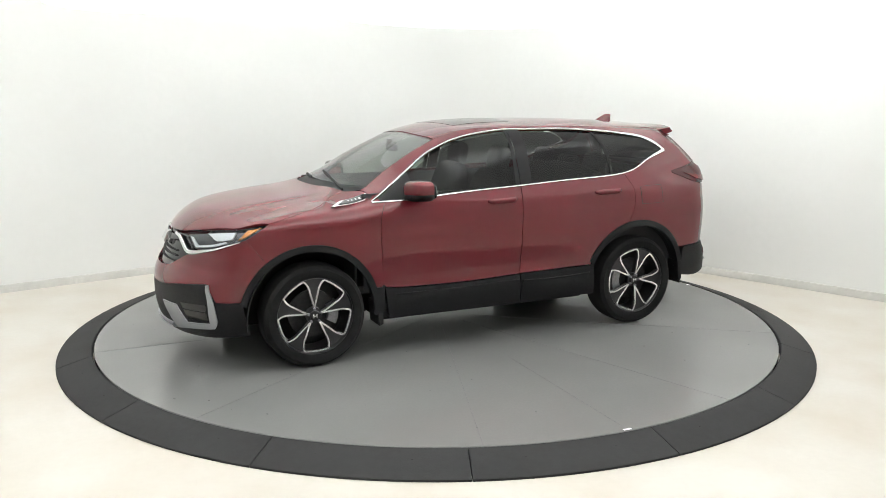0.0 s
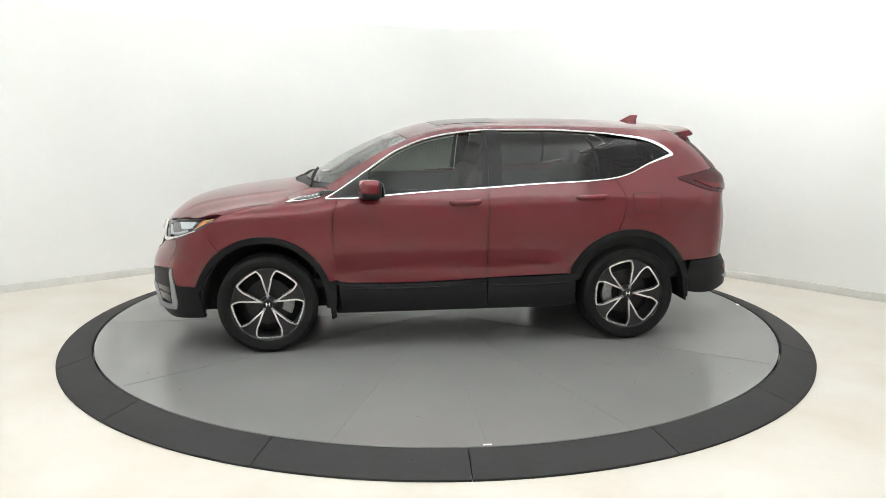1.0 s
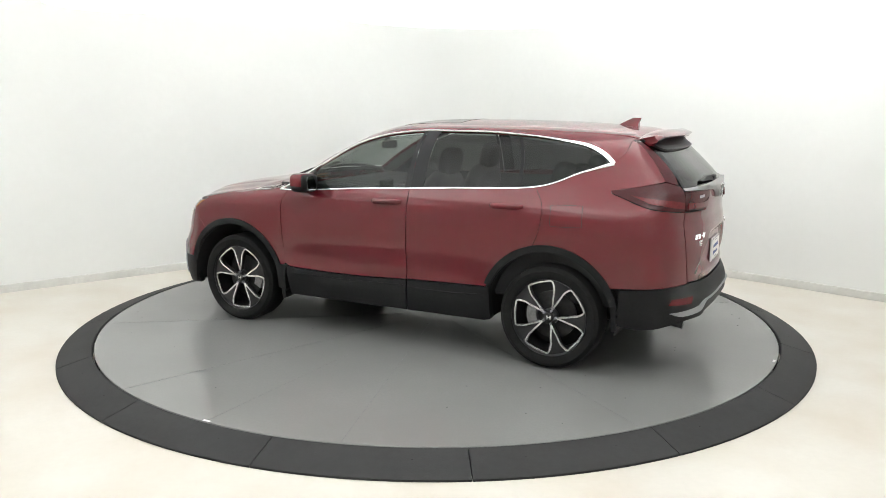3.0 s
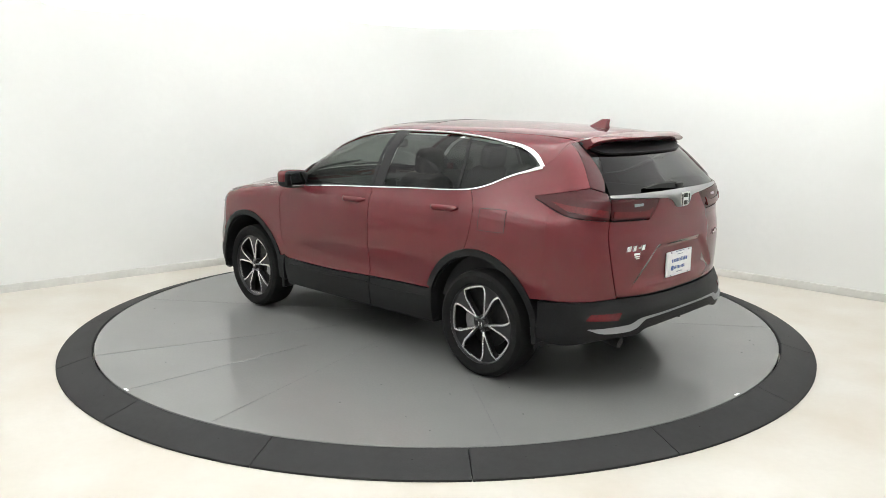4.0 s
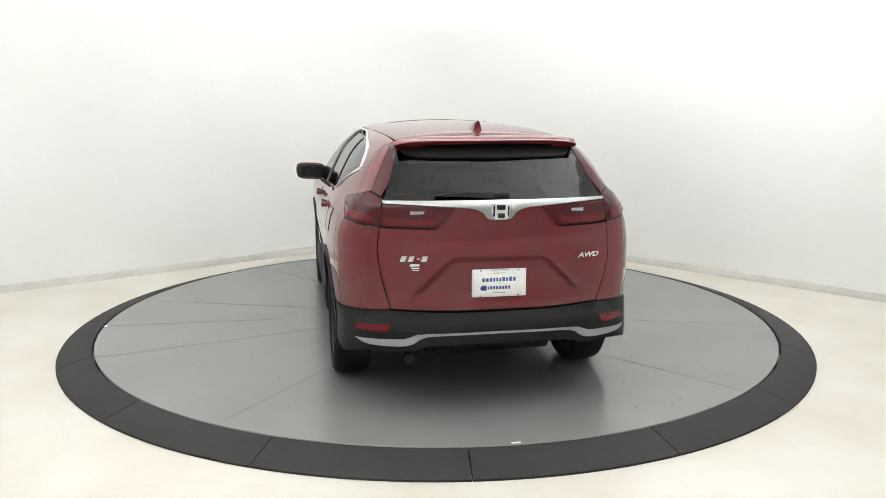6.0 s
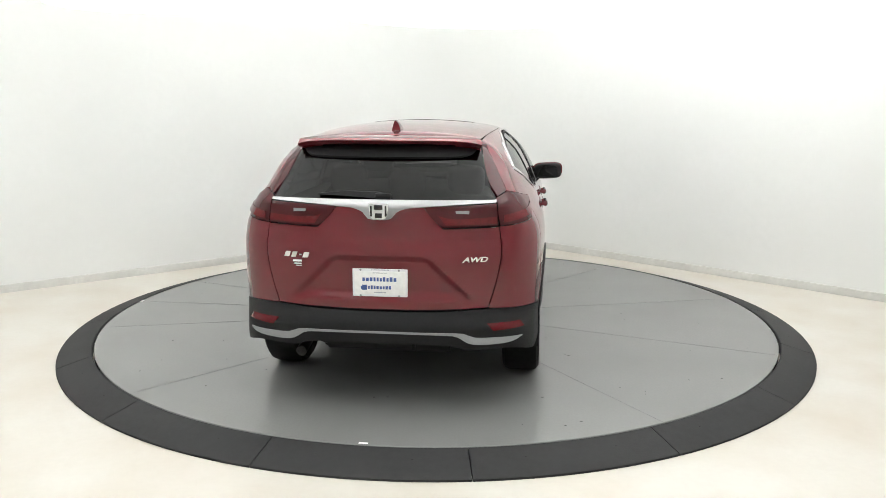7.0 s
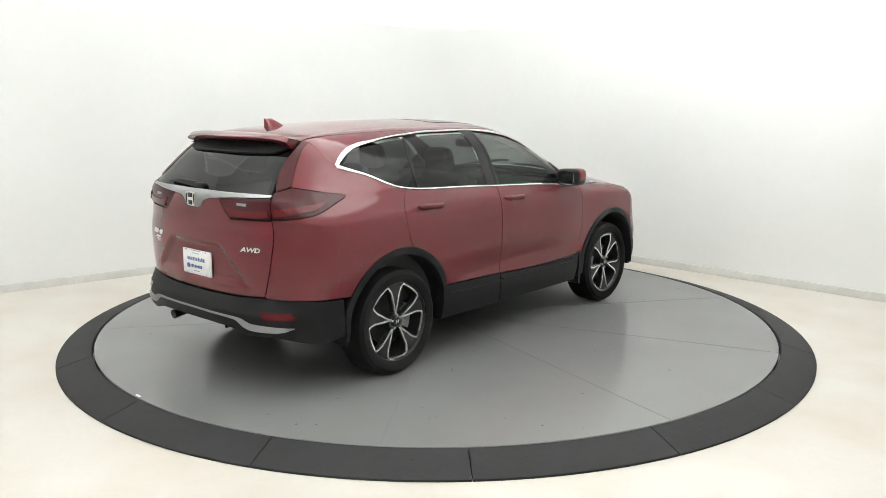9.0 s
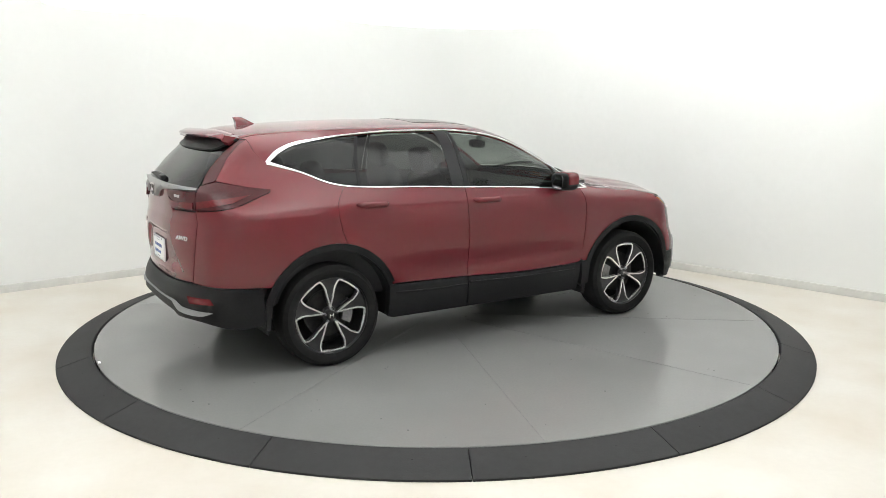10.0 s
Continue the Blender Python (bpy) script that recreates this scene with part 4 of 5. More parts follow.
def nose(root, mirrored):
    # painted bumper skin
    skin = [A(62, 0.903), A(54, 0.856), A(48, 0.82), A(40, 0.79), A(31, 0.765), A(24, 0.72), A(17.4, 0.671)]
    a_out = arch(1.355, 0.47, 52, 16.3, 7)
    arch_pts = side_line(a_out)
    bot = [arch_pts[-1], A(57, 0.495), A(50.6, 0.494)]
    trimv = [A(50.6, 0.494), A(48.5, 0.555), A(46.5, 0.61)]
    dark_top = [A(46.5, 0.61), A(30, 0.575), A(16, 0.54), A(0, 0.53)]
    low_mid = [skin[-1], A(8, 0.656), A(0, 0.654)]
    full = outline(arch_pts, bot, trimv, dark_top + mirrored(dark_top)[::-1][1:], mirrored(trimv)[::-1], mirrored(bot)[::-1], mirrored(arch_pts)[::-1], mirrored(bumper_seam()), mirrored(skin), mirrored(low_mid) + low_mid[::-1][1:], skin[::-1], bumper_seam()[::-1])
    panel("front_bumper", "front", full, PAINT, root, cell=0.035, gap=0.0006)
    lowr = [arch_pts[-1], A(62, 0.27), A(51.7, 0.255), A(35, 0.225), A(19.5, 0.21), A(0, 0.21)]
    lf = outline(bot, trimv, dark_top + mirrored(dark_top)[::-1][1:], mirrored(trimv)[::-1], mirrored(bot)[::-1], mirrored(lowr[:2]), mirrored(lowr[1:]) + lowr[1:][::-1][1:], lowr[:2][::-1])
    low_ob = panel("lower_bumper", "front", lf, BLACK_PLASTIC, root, "black plastic lower front bumper", cell=0.035, deep=0.04)
    fog = outline([A(46.3, 0.475), A(30.5, 0.455)], [A(30.5, 0.455), A(36, 0.335)], [A(36, 0.335), A(47.2, 0.358)], [A(47.2, 0.358), A(46.3, 0.475)])
    panel("fog_lamp_recess", "front", fog, GLOSS_BLACK, low_ob, "glossy black fog lamp recess", out=0.003, deep=0.006, mirror=True, cell=0.03)
    strip("fog_slat", [A(33, 0.415), A(40, 0.42), A(46, 0.425)], 0.01, 0.008, BLACK_PLASTIC, low_ob, "black fog lamp slat", mirror=True)
    ct = outline([A(47.4, 0.608), A(49.5, 0.50), A(50.9, 0.37), A(49.4, 0.318)], [A(49.4, 0.318), A(36, 0.285), A(24.5, 0.252)], [A(24.5, 0.252), A(15.5, 0.425)], [A(15.5, 0.425), A(28.0, 0.43)], [A(28.0, 0.43), A(34.6, 0.325)], [A(34.6, 0.325), A(47.8, 0.352)], [A(47.8, 0.352), A(47.2, 0.50), A(46.2, 0.60)], [A(46.2, 0.60), A(47.4, 0.608)])
    panel("bumper_trim", "front", ct, SILVER, root, "silver plastic bumper corner trim", gap=0.0, out=0.008, deep=0.012, mirror=True, cell=0.02)
    strip("skid_trim", [A(22, 0.262), A(10, 0.256), A(0, 0.255), A(-10, 0.256), A(-22, 0.262)], 0.04, 0.015, SILVER, root, "silver plastic skid trim")
    # headlamps
    hl = outline([A(23.4, 0.893), A(39.7, 0.932), A(58.8, 0.967), A(69.5, 0.994)], [A(69.5, 0.994), A(67, 0.963), A(61.5, 0.905), A(54, 0.862), A(47.9, 0.838), A(40, 0.820), A(33.8, 0.810)], [A(33.8, 0.810), A(23.4, 0.893)])
    lens = panel("headlamp", "front", hl, LENS_CLEAR, root, "clear headlamp with grey inner housing", mirror=True, cell=0.035, deep=0.006)
    back = panel("housing", "front", hl, LAMP_GREY, None, "dark headlamp housing", out=-0.03, deep=0.02, mirror=True, cell=0.035, gap=0.004)
    amber = panel("turn_signal", "front", outline([A(67.5, 0.982), A(62.0, 0.966)], [A(62.0, 0.966), A(58.5, 0.90)], [A(58.5, 0.90), A(61.5, 0.92)], [A(61.5, 0.92), A(67.5, 0.982)]), AMBER, None, "amber turn signal", out=-0.005, deep=0.01, mirror=True, cell=0.03)
    strp = panel("light_guide", "front", outline([A(36, 0.822), A(46, 0.842), A(54, 0.876)], [A(54, 0.876), A(53, 0.888)], [A(53, 0.888), A(45, 0.856), A(37.5, 0.840)], [A(37.5, 0.840), A(31.5, 0.885)], [A(31.5, 0.885), A(29.5, 0.882)], [A(29.5, 0.882), A(36, 0.822)]), LAMP_SILVER, None, "bright daytime light guide", out=-0.006, deep=0.01, mirror=True, cell=0.03)
    refl = panel("reflector", "front", outline([A(41, 0.922), A(57, 0.952)], [A(57, 0.952), A(56, 0.905)], [A(56, 0.905), A(48, 0.882), A(45, 0.90)], [A(45, 0.90), A(41, 0.922)]), LAMP_SILVER, None, "silver headlamp reflector", out=-0.010, deep=0.01, mirror=True, cell=0.03)
    for group in (back, amber, strp, refl):
        for ob, par in zip(group, lens):
            ob.parent = par
    # grille
    gr = [A(23.2, 0.893), A(33.6, 0.810), A(31, 0.768), A(17.4, 0.674)]
    gtop = [A(23.2, 0.893), A(10, 0.884), A(0, 0.881)]
    glow = [A(17.4, 0.674), A(8, 0.659), A(0, 0.657)]
    grille = outline(gr[:2], gr[1:], glow + mirrored(glow)[::-1][1:], mirrored(gr[1:])[::-1], mirrored(gr[:2])[::-1], mirrored(gtop) + gtop[::-1][1:])
    g = panel("grille", "front", grille, GLOSS_BLACK, root, "glossy black radiator grille", out=-0.02, deep=0.03, cell=0.05)
    for z in (0.70, 0.735, 0.77):
        strip("grille_slat", [A(-19, z), A(-9, z), A(0, z), A(9, z), A(19, z)], 0.012, 0.012, BLACK_PLASTIC, g, "glossy black grille slat", out=-0.02)
    strip("grille_wing", [A(14, 0.872), A(20, 0.862), A(25, 0.835), A(29, 0.803), A(31.5, 0.787), A(35, 0.786), A(42, 0.805), A(50, 0.834), A(60, 0.888)], 0.02, 0.012, CHROME, root, "bright chrome grille wing under the headlamp", mirror=True, taper=[0.022, 0.026, 0.028, 0.028, 0.026, 0.02, 0.017, 0.015, 0.010])
    strip("grille_bar", [A(-20, 0.860), A(-10, 0.845), A(0, 0.84), A(10, 0.845), A(20, 0.860)], 0.04, 0.006, GLOSS_BLACK, root, "black grille cross bar")
    strip("emblem", [A(-4, 0.825), A(0, 0.825), A(4, 0.825)], 0.09, 0.025, CHROME, root, "bright chrome front emblem shield")


def wheel(root, x, sy):
    """Tyre, alloy rim with five petal spokes, brake disc."""
    face = 0.878
    def put(name, bm, mat, parent, label=""):
        if sy < 0:
            bmesh.ops.transform(bm, matrix=Matrix.Diagonal((1, -1, 1, 1)), verts=bm.verts)
            bmesh.ops.reverse_faces(bm, faces=bm.faces)
        bmesh.ops.translate(bm, vec=(x, 0, 0.355), verts=bm.verts)
        return part(name, bm, mat, parent, label, smooth=0.6)
    bm = bmesh.new()
    ring_solid(bm, [(0.245, 0.70), (0.262, 0.685), (0.32, 0.672), (0.345, 0.69), (0.354, 0.72), (0.356, 0.79), (0.354, 0.86), (0.345, 0.89), (0.32, 0.908), (0.285, 0.906), (0.268, 0.896), (0.262, 0.88), (0.255, 0.80)], steps=72, axis="y")
    w = put("wheel", bm, RUBBER, root, "black tyre on a two-tone alloy wheel")
    bm = bmesh.new()
    ring_solid(bm, [(0.258, 0.69), (0.267, 0.890), (0.262, 0.894), (0.257, 0.884), (0.252, 0.855), (0.244, 0.80), (0.240, 0.69)], steps=72, axis="y")
    put("rim", bm, RIM_DARK, w, "dark grey alloy rim")
    half = [(36, 0.046), (34.3, 0.058), (30.5, 0.088), (28, 0.122), (26.6, 0.158), (26.0, 0.19)]
    tip = [(23.6, 0.222), (20.6, 0.245), (17.5, 0.2505), (9, 0.2465), (0, 0.2455)]
    base = {(1, 1): 53, (-1, 1): 74, (1, -1): 18, (-1, -1): 56}[(1 if x > 0 else -1, sy)]

    def polar(a, rad):
        return np.array([rad * math.cos(radians(a)), rad * math.sin(radians(a))])
    for k in range(5):
        ax = base + 72 * k
        right = [polar(ax + a, q) for a, q in half + tip]
        left = [polar(ax - a, q) for a, q in half + tip]
        curve = spline(right + left[::-1][1:], 0.008)
        # the machined edge of one petal opening
        bm = bmesh.new()
        prev = None
        for i, c in enumerate(curve):
            d = curve[min(i + 1, len(curve) - 1)] - curve[max(i - 1, 0)]
            n = np.array([-d[1], d[0]]) / (np.linalg.norm(d) + 1e-9)
            dish = 0.014 * (1 - min(1, np.linalg.norm(c) / 0.2)) ** 1.5
            row = [bm.verts.new((c[0] + n[0] * o, face + h - dish, c[1] + n[1] * o)) for o, h in ((-0.0070, -0.008), (-0.0060, 0.002), (0.0060, 0.002), (0.0070, -0.008))]
            if prev:
                for j in range(4):
                    bm.faces.new((prev[j], prev[(j + 1) % 4], row[(j + 1) % 4], row[j]))
            prev = row
        bmesh.ops.recalc_face_normals(bm, faces=bm.faces)
        put("spoke_edge", bm, RIM_CUT, w, "bright machined spoke edge")
        # the dark spoke between two petals
        a0, a1 = ax, ax + 72
        web = [polar(a0 + a, q) for a, q in half[1:] + tip[:2]] + [polar(a0 + 36 + t, 0.256) for t in (-15, -6, 6, 15)] + [polar(a1 - a, q) for a, q in (half[1:] + tip[:2])[::-1]]
        bm = bmesh.new()
        vs = extrude_outline(bm, [tuple(p) for p in web], "y", face - 0.05, face - 0.004)
        for v in vs:
            v.co.y -= 0.014 * (1 - min(1, math.hypot(v.co.x, v.co.z) / 0.2)) ** 1.5
        put("spoke", bm, RIM_DARK, w, "dark grey alloy spoke")
        bm = bmesh.new()
        c = polar(ax + 36, 0.046)
        bmesh.ops.create_cone(bm, cap_ends=True, segments=6, radius1=0.010, radius2=0.008, depth=0.024, matrix=Matrix.Translation((c[0], face - 0.002, c[1])) @ Matrix.Rotation(radians(-90), 4, "X"))
        put("wheel_nut", bm, STEEL, w, "steel wheel nut")
    bm = bmesh.new()
    ring_solid(bm, [(0.0005, face - 0.05), (0.056, face - 0.05), (0.054, face - 0.016), (0.036, face - 0.012), (0.034, face + 0.002), (0.030, face + 0.006), (0.0005, face + 0.007)], steps=32, axis="y")
    hub = put("hub_cap", bm, RIM_DARK, w, "dark grey hub cap")
    bm = bmesh.new()
    for o in (-0.011, 0.011):
        box(bm, o - 0.004, o + 0.004, face + 0.006, face + 0.009, -0.014, 0.014, 0.001)
    box(bm, -0.009, 0.009, face + 0.006, face + 0.009, -0.003, 0.003, 0.001)
    put("cap_mark", bm, RIM_CUT, w, "silver emblem mark")
    bm = bmesh.new()
    ring_solid(bm, [(0.01, 0.78), (0.165, 0.78), (0.165, 0.80), (0.01, 0.80)], steps=40, axis="y")
    put("brake_disc", bm, DARK_STEEL, w, "bare steel brake disc")
    bm = bmesh.new()
    ring_solid(bm, [(0.001, 0.70), (0.241, 0.70), (0.241, 0.71), (0.001, 0.71)], steps=40, axis="y")
    put("backing", bm, DARK, w, "dark brake shield")
    bm = bmesh.new()
    ca = 0.0 if x < 0 else 180.0
    ring_solid(bm, [(0.10, 0.775), (0.185, 0.775), (0.18, 0.825), (0.11, 0.825)], ca - 28, ca + 28, 8, axis="y")
    put("brake_caliper", bm, STEEL, w, "grey brake caliper")
    # inner wheel house
    bm = bmesh.new()
    ring_solid(bm, [(0.452, 0.50), (0.452, 0.90), (0.458, 0.90), (0.458, 0.50)], -8, 188, 28, axis="y")
    ring_solid(bm, [(0.001, 0.50), (0.455, 0.50), (0.455, 0.506), (0.001, 0.506)], -8, 188, 28, axis="y")
    put("wheel_liner", bm, DARK, root, "dark wheel house liner")
    return w


def underside(root):
    bm = bmesh.new()
    box(bm, -0.86, 0.86, -0.84, 0.84, 0.255, 0.46, 0.03)
    box(bm, 0.80, 1.95, -0.48, 0.48, 0.22, 0.62, 0.04)
    box(bm, -1.85, -0.80, -0.48, 0.48, 0.27, 0.50, 0.04)
    box(bm, -2.12, -1.75, -0.62, 0.62, 0.40, 0.52, 0.03)
    part("underbody", bm, DARK, root, "dark underbody")
    for y in (0.45, -0.45):
        bm = bmesh.new()
        box(bm, -1.62, -0.95, y - 0.05, y + 0.05, 0.19, 0.26, 0.015)
        part("suspension_arm", bm, DARK, root, "dark suspension arm")
    bm = bmesh.new()
    bmesh.ops.create_cone(bm, cap_ends=True, segments=20, radius1=0.10, radius2=0.10, depth=0.75, matrix=Matrix.Translation((-1.92, 0.0, 0.38)) @ Matrix.Rotation(radians(90), 4, "X"))
    part("silencer", bm, DARK, root, "dark exhaust silencer")


def rounded(bm, sx, sy, sz, m, cuts=4, power=0.35):
    """A cushion: a box with strongly rounded edges."""
    before = set(bm.verts)
    g = bmesh.ops.create_cube(bm, size=2.0)
    bmesh.ops.subdivide_edges(bm, edges=list({e for v in g["verts"] for e in v.link_edges}), cuts=cuts, use_grid_fill=True)
    vs = [v for v in bm.verts if v not in before]
    for v in vs:
        p = v.co
        n = (abs(p.x) ** 4 + abs(p.y) ** 4 + abs(p.z) ** 4) ** 0.25
        v.co = Vector((p.x / n * sx, p.y / n * sy, p.z / n * sz))
    bmesh.ops.transform(bm, matrix=m, verts=vs)


def seat(root, x, y, width, lean, name="front_seat"):
    bm = bmesh.new()
    rounded(bm, 0.27, width / 2, 0.10, pose(x + 0.22, y, 0.62, 0, -6, 0))
    s = part(name, bm, TRIM_DARK, root, "dark cloth seat", smooth=1.2)
    bm = bmesh.new()
    rounded(bm, 0.09, width / 2, 0.34, pose(x - 0.10, y, 0.93, 0, -lean, 0))
    part("backrest", bm, TRIM_DARK, s, smooth=1.2)
    return s


def headrest(s, x, y, z, lean):
    bm = bmesh.new()
    rounded(bm, 0.055, 0.125, 0.10, pose(x, y, z, 0, -lean, 0))
    part("headrest", bm, TRIM_DARK, s, smooth=1.2)
    for o in (-0.05, 0.05):
        bm = bmesh.new()
        bmesh.ops.create_cone(bm, cap_ends=True, segments=8, radius1=0.006, radius2=0.006, depth=0.14, matrix=pose(x + 0.01, y + o, z - 0.11, 0, -lean, 0))
        part("headrest_post", bm, STEEL, s)


def cabin(root):
    bm = bmesh.new()
    box(bm, -2.05, 1.02, -0.76, 0.76, 0.44, 0.50, 0.01)
    part("cabin_floor", bm, TRIM_DARK, root, "dark carpet cabin floor")
    for sy in (1, -1):
        bm = bmesh.new()
        box(bm, -2.0, 0.95, min(sy * 0.785, sy * 0.765), max(sy * 0.785, sy * 0.765), 0.46, 1.15, 0.005)
        part("door_lining", bm, TRIM_DARK, root, "dark inner door lining")
    bm = bmesh.new()
    box(bm, 0.98, 1.0, -0.74, 0.74, 0.44, 1.10, 0.004)
    part("bulkhead", bm, DARK, root, "dark bulkhead")
    bm = bmesh.new()
    box(bm, -2.13, -2.10, -0.62, 0.62, 0.46, 1.18, 0.004)
    part("tailgate_lining", bm, TRIM_DARK, root, "dark inner tailgate lining")
    line = outline([T(0.24, -0.54), T(0.28, 0), T(0.24, 0.54)], [T(0.24, 0.54), T(-0.6, 0.54), T(-1.72, 0.48)], [T(-1.72, 0.48), T(-1.72, -0.48)], [T(-1.72, -0.48), T(-0.6, -0.54), T(0.24, -0.54)])
    panel("headliner", "top", line, HEADLINER, root, "light grey headliner", out=-0.035, deep=0.004, cell=0.08)
    bm = bmesh.new()
    extrude_outline(bm, [(0.95, 0.60), (0.98, 1.08), (0.86, 1.12), (0.66, 1.115), (0.50, 1.06), (0.46, 0.98), (0.52, 0.80), (0.62, 0.60)], "y", -0.755, 0.755)
    bmesh.ops.bevel(bm, geom=list(bm.edges), offset=0.02, segments=2, affect="EDGES")
    part("dashboard", bm, TRIM_DARK, root, "dark moulded dashboard")
    bm = bmesh.new()
    box(bm, 0.45, 0.47, -0.11, 0.11, 1.0, 1.12, 0.006)
    part("display", bm, GLOSS_BLACK, root, "black centre display")
    bm = bmesh.new()
    ring_solid(bm, [(0.18 + 0.016 * math.cos(radians(a)), 0.016 * math.sin(radians(a))) for a in range(0, 360, 45)], steps=36)
    box(bm, -0.17, 0.17, -0.02, 0.02, -0.02, 0.0, 0.005)
    rounded(bm, 0.06, 0.06, 0.03, pose(0, 0, -0.01))
    bmesh.ops.transform(bm, matrix=pose(0.33, 0.37, 0.99, 0, -65, 0), verts=bm.verts)
    part("steering_wheel", bm, TRIM_DARK, root, "dark leather steering wheel")
    for y in (0.37, -0.37):
        s = seat(root, -0.12, y, 0.50, 16)
        headrest(s, -0.34, y, 1.33, 12)
    bm = bmesh.new()
    box(bm, -0.30, 0.42, -0.12, 0.12, 0.50, 0.82, 0.03)
    part("centre_console", bm, TRIM_DARK, root, "dark centre console")
    s = seat(root, -1.0, 0, 1.30, 20, "rear_bench")
    for y in (0.40, 0, -0.40):
        headrest(s, -1.24, y, 1.26 if y else 1.22, 14)
    bm = bmesh.new()
    rounded(bm, 0.02, 0.11, 0.035, pose(0.42, 0.0, 1.42))
    m = part("interior_mirror", bm, BLACK_PLASTIC, root, "black interior mirror")
    bm = bmesh.new()
    box(bm, 0.42, 0.46, -0.015, 0.015, 1.43, 1.485, 0.004)
    part("mirror_stalk", bm, BLACK_PLASTIC, m)


def side_mirror(door, sy):
    """Door mirror: painted cap, black lower shell, glass."""
    def put(name, bm, mat, par, label=""):
        if sy < 0:
            bmesh.ops.transform(bm, matrix=Matrix.Diagonal((1, -1, 1, 1)), verts=bm.verts)
            bmesh.ops.reverse_faces(bm, faces=bm.faces)
        return part(name, bm, mat, par, label, smooth=1.2)

    def shell(bm, z_lo, z_hi, grow):
        rounded(bm, 0.072 + grow, 0.124 + grow, 0.070 + grow, pose(0, 0, 0), cuts=8)
        for v in bm.verts:
            v.co.x = max(v.co.x, -0.066)
            v.co.x -= 0.10 * v.co.y + 0.10 * max(0, v.co.y) * 0.4
            v.co.z = min(max(v.co.z, z_lo), z_hi)
            v.co.z += 0.06 * (v.co.y)
        bmesh.ops.transform(bm, matrix=pose(0.600, 0.962, 1.172), verts=bm.verts)
    bm = bmesh.new()
    shell(bm, -0.2, 0.2, 0.0)
    m = put("door_mirror", bm, BLACK_PLASTIC, door, "door mirror with painted cap and black shell")
    bm = bmesh.new()
    shell(bm, -0.022, 0.2, 0.003)
    for v in bm.verts:
        v.co.x = max(v.co.x, 0.555 - 0.14 * (v.co.y - 0.955))
    put("mirror_cap", bm, PAINT, m, "dark red painted mirror cap")
    bm = bmesh.new()
    extrude_outline(bm, [(0.085 * math.copysign(abs(math.cos(a)) ** 0.5, math.cos(a)), 0.052 * math.copysign(abs(math.sin(a)) ** 0.5, math.sin(a))) for a in np.linspace(0, 2 * math.pi, 33)[:-1]], "x", -0.003, 0.003)
    bmesh.ops.transform(bm, matrix=pose(0.527, 0.962, 1.172, 0, 5, 14), verts=bm.verts)
    put("mirror_glass", bm, MIRROR, m, "mirror glass")
    bm = bmesh.new()
    extrude_outline(bm, [(0.56, 0.83), (0.625, 0.82), (0.63, 0.92), (0.57, 0.92)], "z", 1.105, 1.140)
    bmesh.ops.bevel(bm, geom=list(bm.edges), offset=0.008, segments=2, affect="EDGES")
    put("mirror_arm", bm, BLACK_PLASTIC, m, "black mirror arm")


def handle(door, sy, x0, x1, z):
    """A bowed pull handle before a shallow cup."""
    n = 18
    bm = bmesh.new()
    prev = None
    for i in range(n + 1):
        s = i / n
        x = x0 + (x1 - x0) * s
        zz = z + 0.006 * s
        y = S(x, zz)[1] + 0.004 + 0.028 * min(1, math.sin(math.pi * s) * 2.2) ** 0.7
        h, d = 0.009 + 0.011 * min(1, math.sin(math.pi * s) * 3), 0.012
        row = [bm.verts.new((x, sy * (y + d * math.cos(radians(a))), zz + h * math.sin(radians(a)))) for a in range(0, 360, 45)]
        if prev:
            for j in range(8):
                bm.faces.new((prev[j], prev[(j + 1) % 8], row[(j + 1) % 8], row[j]))
        else:
            bm.faces.new(row)
        prev = row
    bm.faces.new(prev[::-1])
    bmesh.ops.recalc_face_normals(bm, faces=bm.faces)
    hd = part("door_handle", bm, PAINT, door, "dark red painted pull handle", smooth=1.0)
    xm, w = (x0 + x1) / 2 + 0.01, abs(x1 - x0) * 0.36
    cup = panel("handle_cup", "side", side_line([(xm + w * math.cos(a), z + 0.003 + 0.040 * math.sin(a)) for a in np.linspace(0, 2 * math.pi, 25)[:-1]]), PAINT, hd, "painted handle cup", gap=0.0, out=0.001, deep=0.003, cell=0.02, puff=0.006, puff_w=0.012)
    if sy < 0:
        cup.scale = (1, -1, 1)


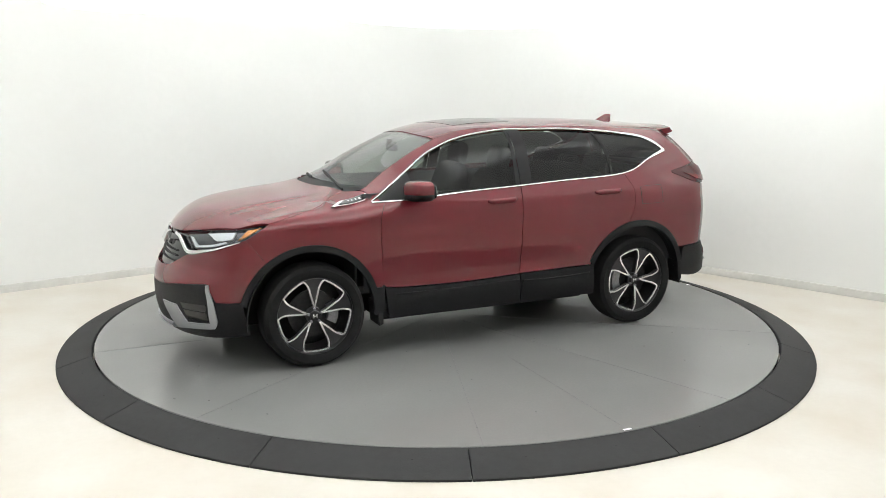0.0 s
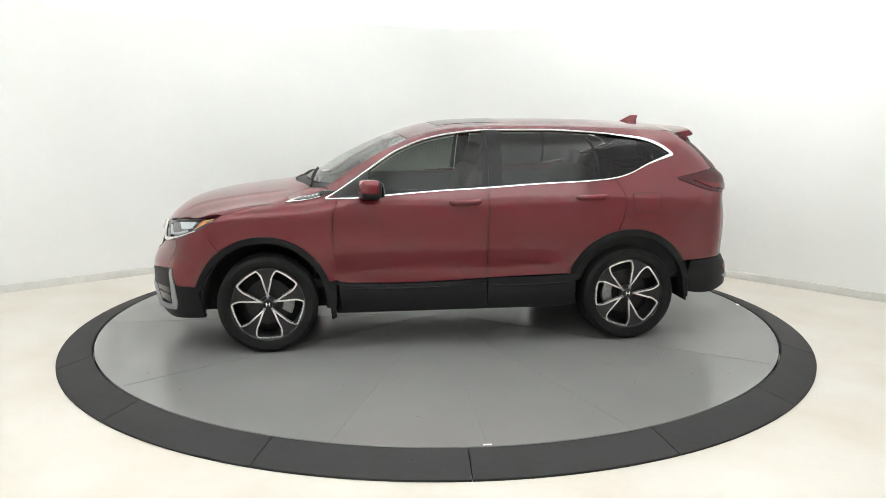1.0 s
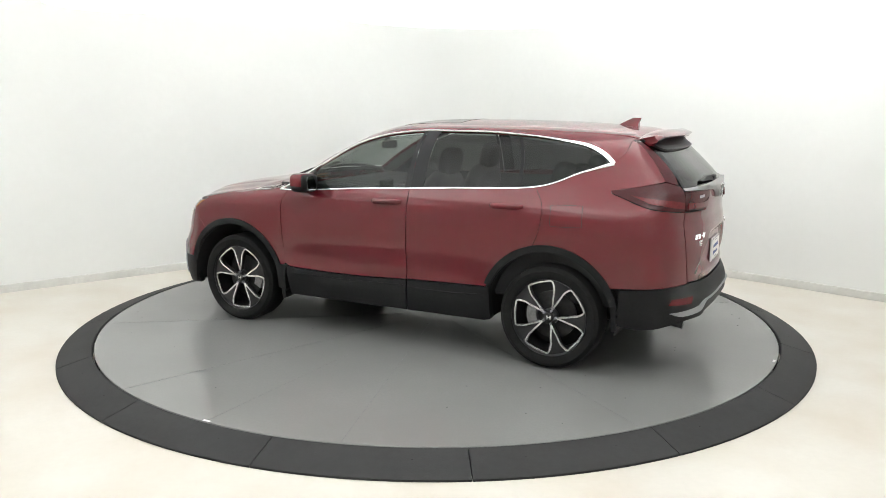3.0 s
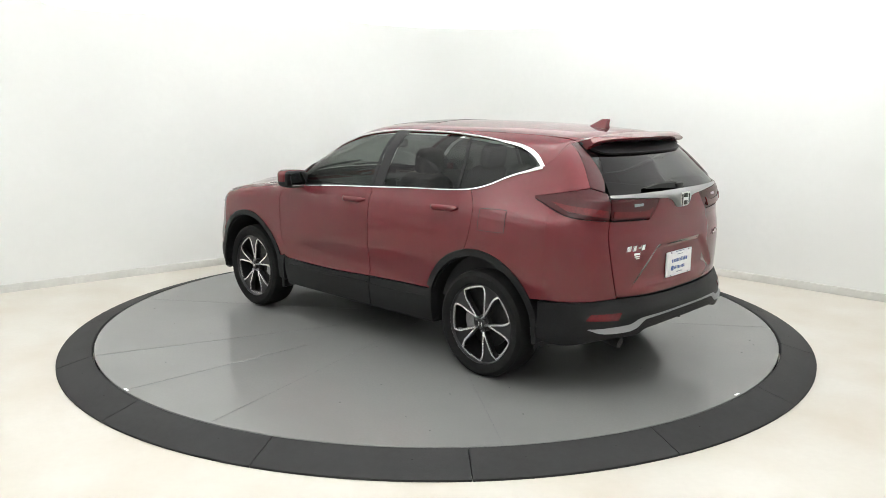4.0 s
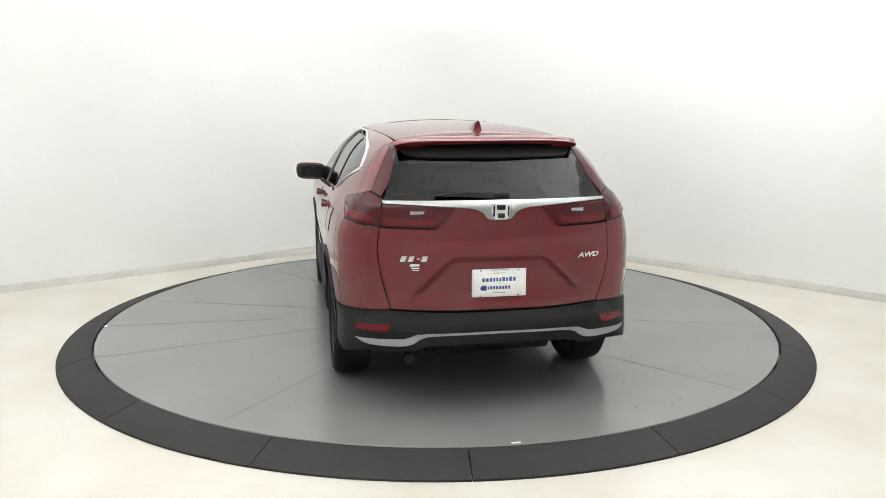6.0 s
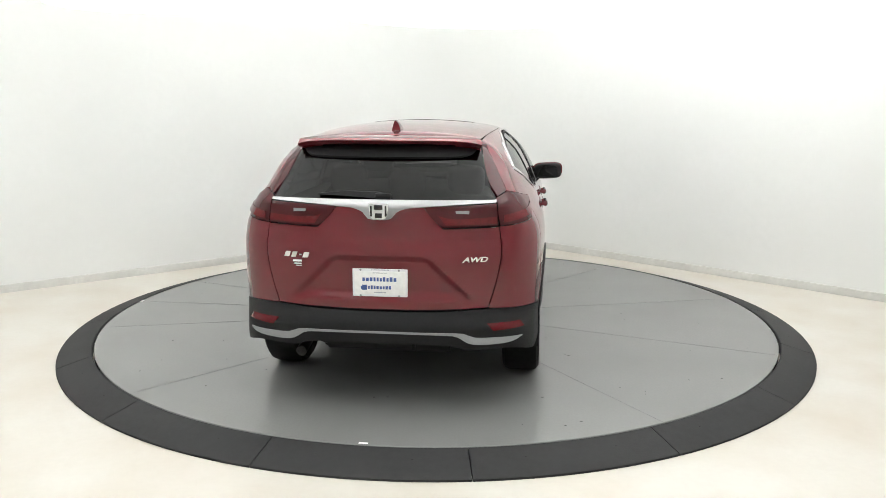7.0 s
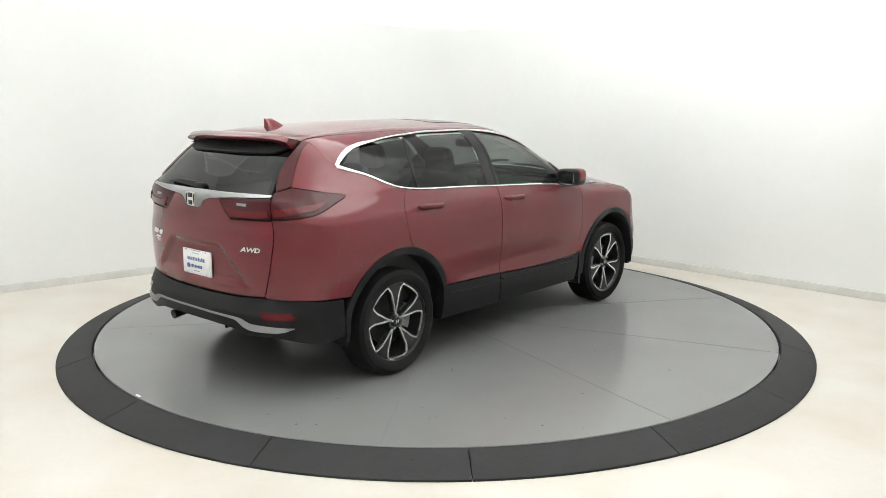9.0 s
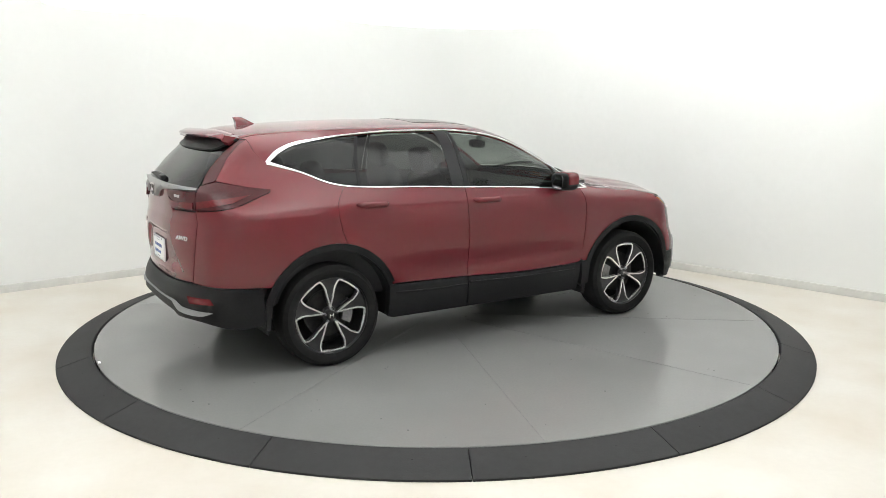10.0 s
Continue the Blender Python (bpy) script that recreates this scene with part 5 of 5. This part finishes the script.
def small_parts(root, doors, rdoors):
    for sy, d, rd in ((1, doors[0], rdoors[0]), (-1, doors[1], rdoors[1])):
        side_mirror(d, sy)
        handle(d, sy, 0.035, -0.205, 1.066)
        handle(rd, sy, -0.90, -1.14, 1.090)
        # wing badge: bright wedge with a black field
    corners = [(1.19, 0.840), (1.09, 0.735), (0.905, 0.715), (0.895, 0.775), (0.95, 0.817)]
    mid = (1.0, 0.775)

    def shrunk(k):
        return [(p[0] + (mid[0] - p[0]) * q, p[1] + (mid[1] - p[1]) * q) for p, q in zip(corners, k)]

    def wedge(pts):
        a, b, c, d, e = [T(*p) for p in pts]
        return outline([a, b], [b, c], [c, d], [d, e, a])
    w = panel("wing_badge", "top", wedge(corners), CHROME, root, "bright chrome wing badge", gap=0.0, out=0.006, deep=0.01, mirror=True, cell=0.03)
    for ob, par in zip(panel("badge_field", "top", wedge(shrunk((0.30, 0.24, 0.14, 0.14, 0.22))), GLOSS_BLACK, None, "black badge field", gap=0.0, out=0.0085, deep=0.004, mirror=True, cell=0.03), w):
        ob.parent = par
    for i in range(4):
        x = 1.050 - 0.027 * i
        for ob, par in zip(panel("badge_bar", "top", [T(x + 0.006, 0.792), T(x - 0.006, 0.792), T(x - 0.009, 0.764), T(x + 0.003, 0.764)], CHROME, None, "bright badge bar", gap=0.0, out=0.0105, deep=0.003, mirror=True, cell=0.03), w):
            ob.parent = par
    # mud flaps
    for x, zl, y0, y1 in ((0.868, 0.235, 0.72, 0.905), (-1.775, 0.315, 0.78, 0.905)):
        for sy in (1, -1):
            bm = bmesh.new()
            extrude_outline(bm, [(x + 0.03, zl + 0.17), (x + 0.012, zl), (x - 0.022, zl + 0.012), (x - 0.01, zl + 0.17)], "y", min(sy * y0, sy * y1), max(sy * y0, sy * y1))
            bmesh.ops.bevel(bm, geom=list(bm.edges), offset=0.004, segments=1, affect="EDGES")
            part("mud_flap", bm, BLACK_PLASTIC, root, "black plastic mud flap")
    # aerial fin
    bm = bmesh.new()
    prev = None
    for s in np.linspace(0, 1, 9):
        z = 1.585 + 0.078 * s
        xf, xb, w = -1.475 - 0.145 * s ** 1.15, -1.668 - 0.012 * s + 0.010 * math.sin(s * 3.1), 0.034 * (1 - s) ** 0.6 + 0.004
        row = [bm.verts.new(p) for p in ((xf, 0, z), (xf * 0.6 + xb * 0.4, w, z), (xb, w * 0.8, z), (xb, -w * 0.8, z), (xf * 0.6 + xb * 0.4, -w, z))]
        if prev:
            for j in range(5):
                bm.faces.new((prev[j], prev[(j + 1) % 5], row[(j + 1) % 5], row[j]))
        prev = row
    bm.faces.new(prev)
    bmesh.ops.recalc_face_normals(bm, faces=bm.faces)
    part("aerial_fin", bm, PAINT, root, "dark red shark fin aerial", smooth=1.0)
    # front wipers
    for y0, y1, x0, x1 in ((0.55, -0.05, 1.035, 0.99), (-0.05, -0.60, 1.085, 0.97)):
        strip("front_wiper", [T(x0 - 0.02, y0), T((x0 + x1) / 2 - 0.01, (y0 + y1) / 2), T(x1 - 0.02, y1)], 0.012, 0.012, BLACK_PLASTIC, root, "black windscreen wiper", out=0.0)


room()
soft_lamp(0.5, 0.4, 2.5, 1.5, "large round white overhead soft lamp above the turntable")
soft_lamp(-2.33, -0.18, 2.5, 0.66, "round white overhead soft lamp beside the turntable, the outermost left one added unseen")
soft_lamp(2.95, -1.55, 2.5, 1.3, "round white overhead soft lamp beside the turntable, the outermost left one added unseen")
# unseen lamp, added to brighten the left side as much as the right
soft_lamp(-4.2, -2.6, 2.5, 1.2, "round white overhead soft lamp beside the turntable, the outermost left one added unseen")
# two unseen lamps, added on the camera's side to even out the light
soft_lamp(-2.0, -4.9, 2.6, 1.2, "unseen round white soft lamp added before the turntable")
soft_lamp(1.6, -4.6, 2.6, 1.2, "unseen round white soft lamp added before the turntable")
TABLE = turntable()
ramp_ring()
CAR = car()


def motions():
    """The turntable turns at an even pace and carries the car round with it."""
    turn, ride = [], []
    for i in range(41):
        t = i * 0.25
        a = 204.64 - 17.378 * t
        turn.append((t, pose(0, 0, 0, 0, 0, a)))
        ride.append((t, pose(0, 0, 0, 0, 0, a) @ pose(0.003, 0.053, 0)))
    walk(TABLE, turn)
    walk(CAR, ride)


motions()
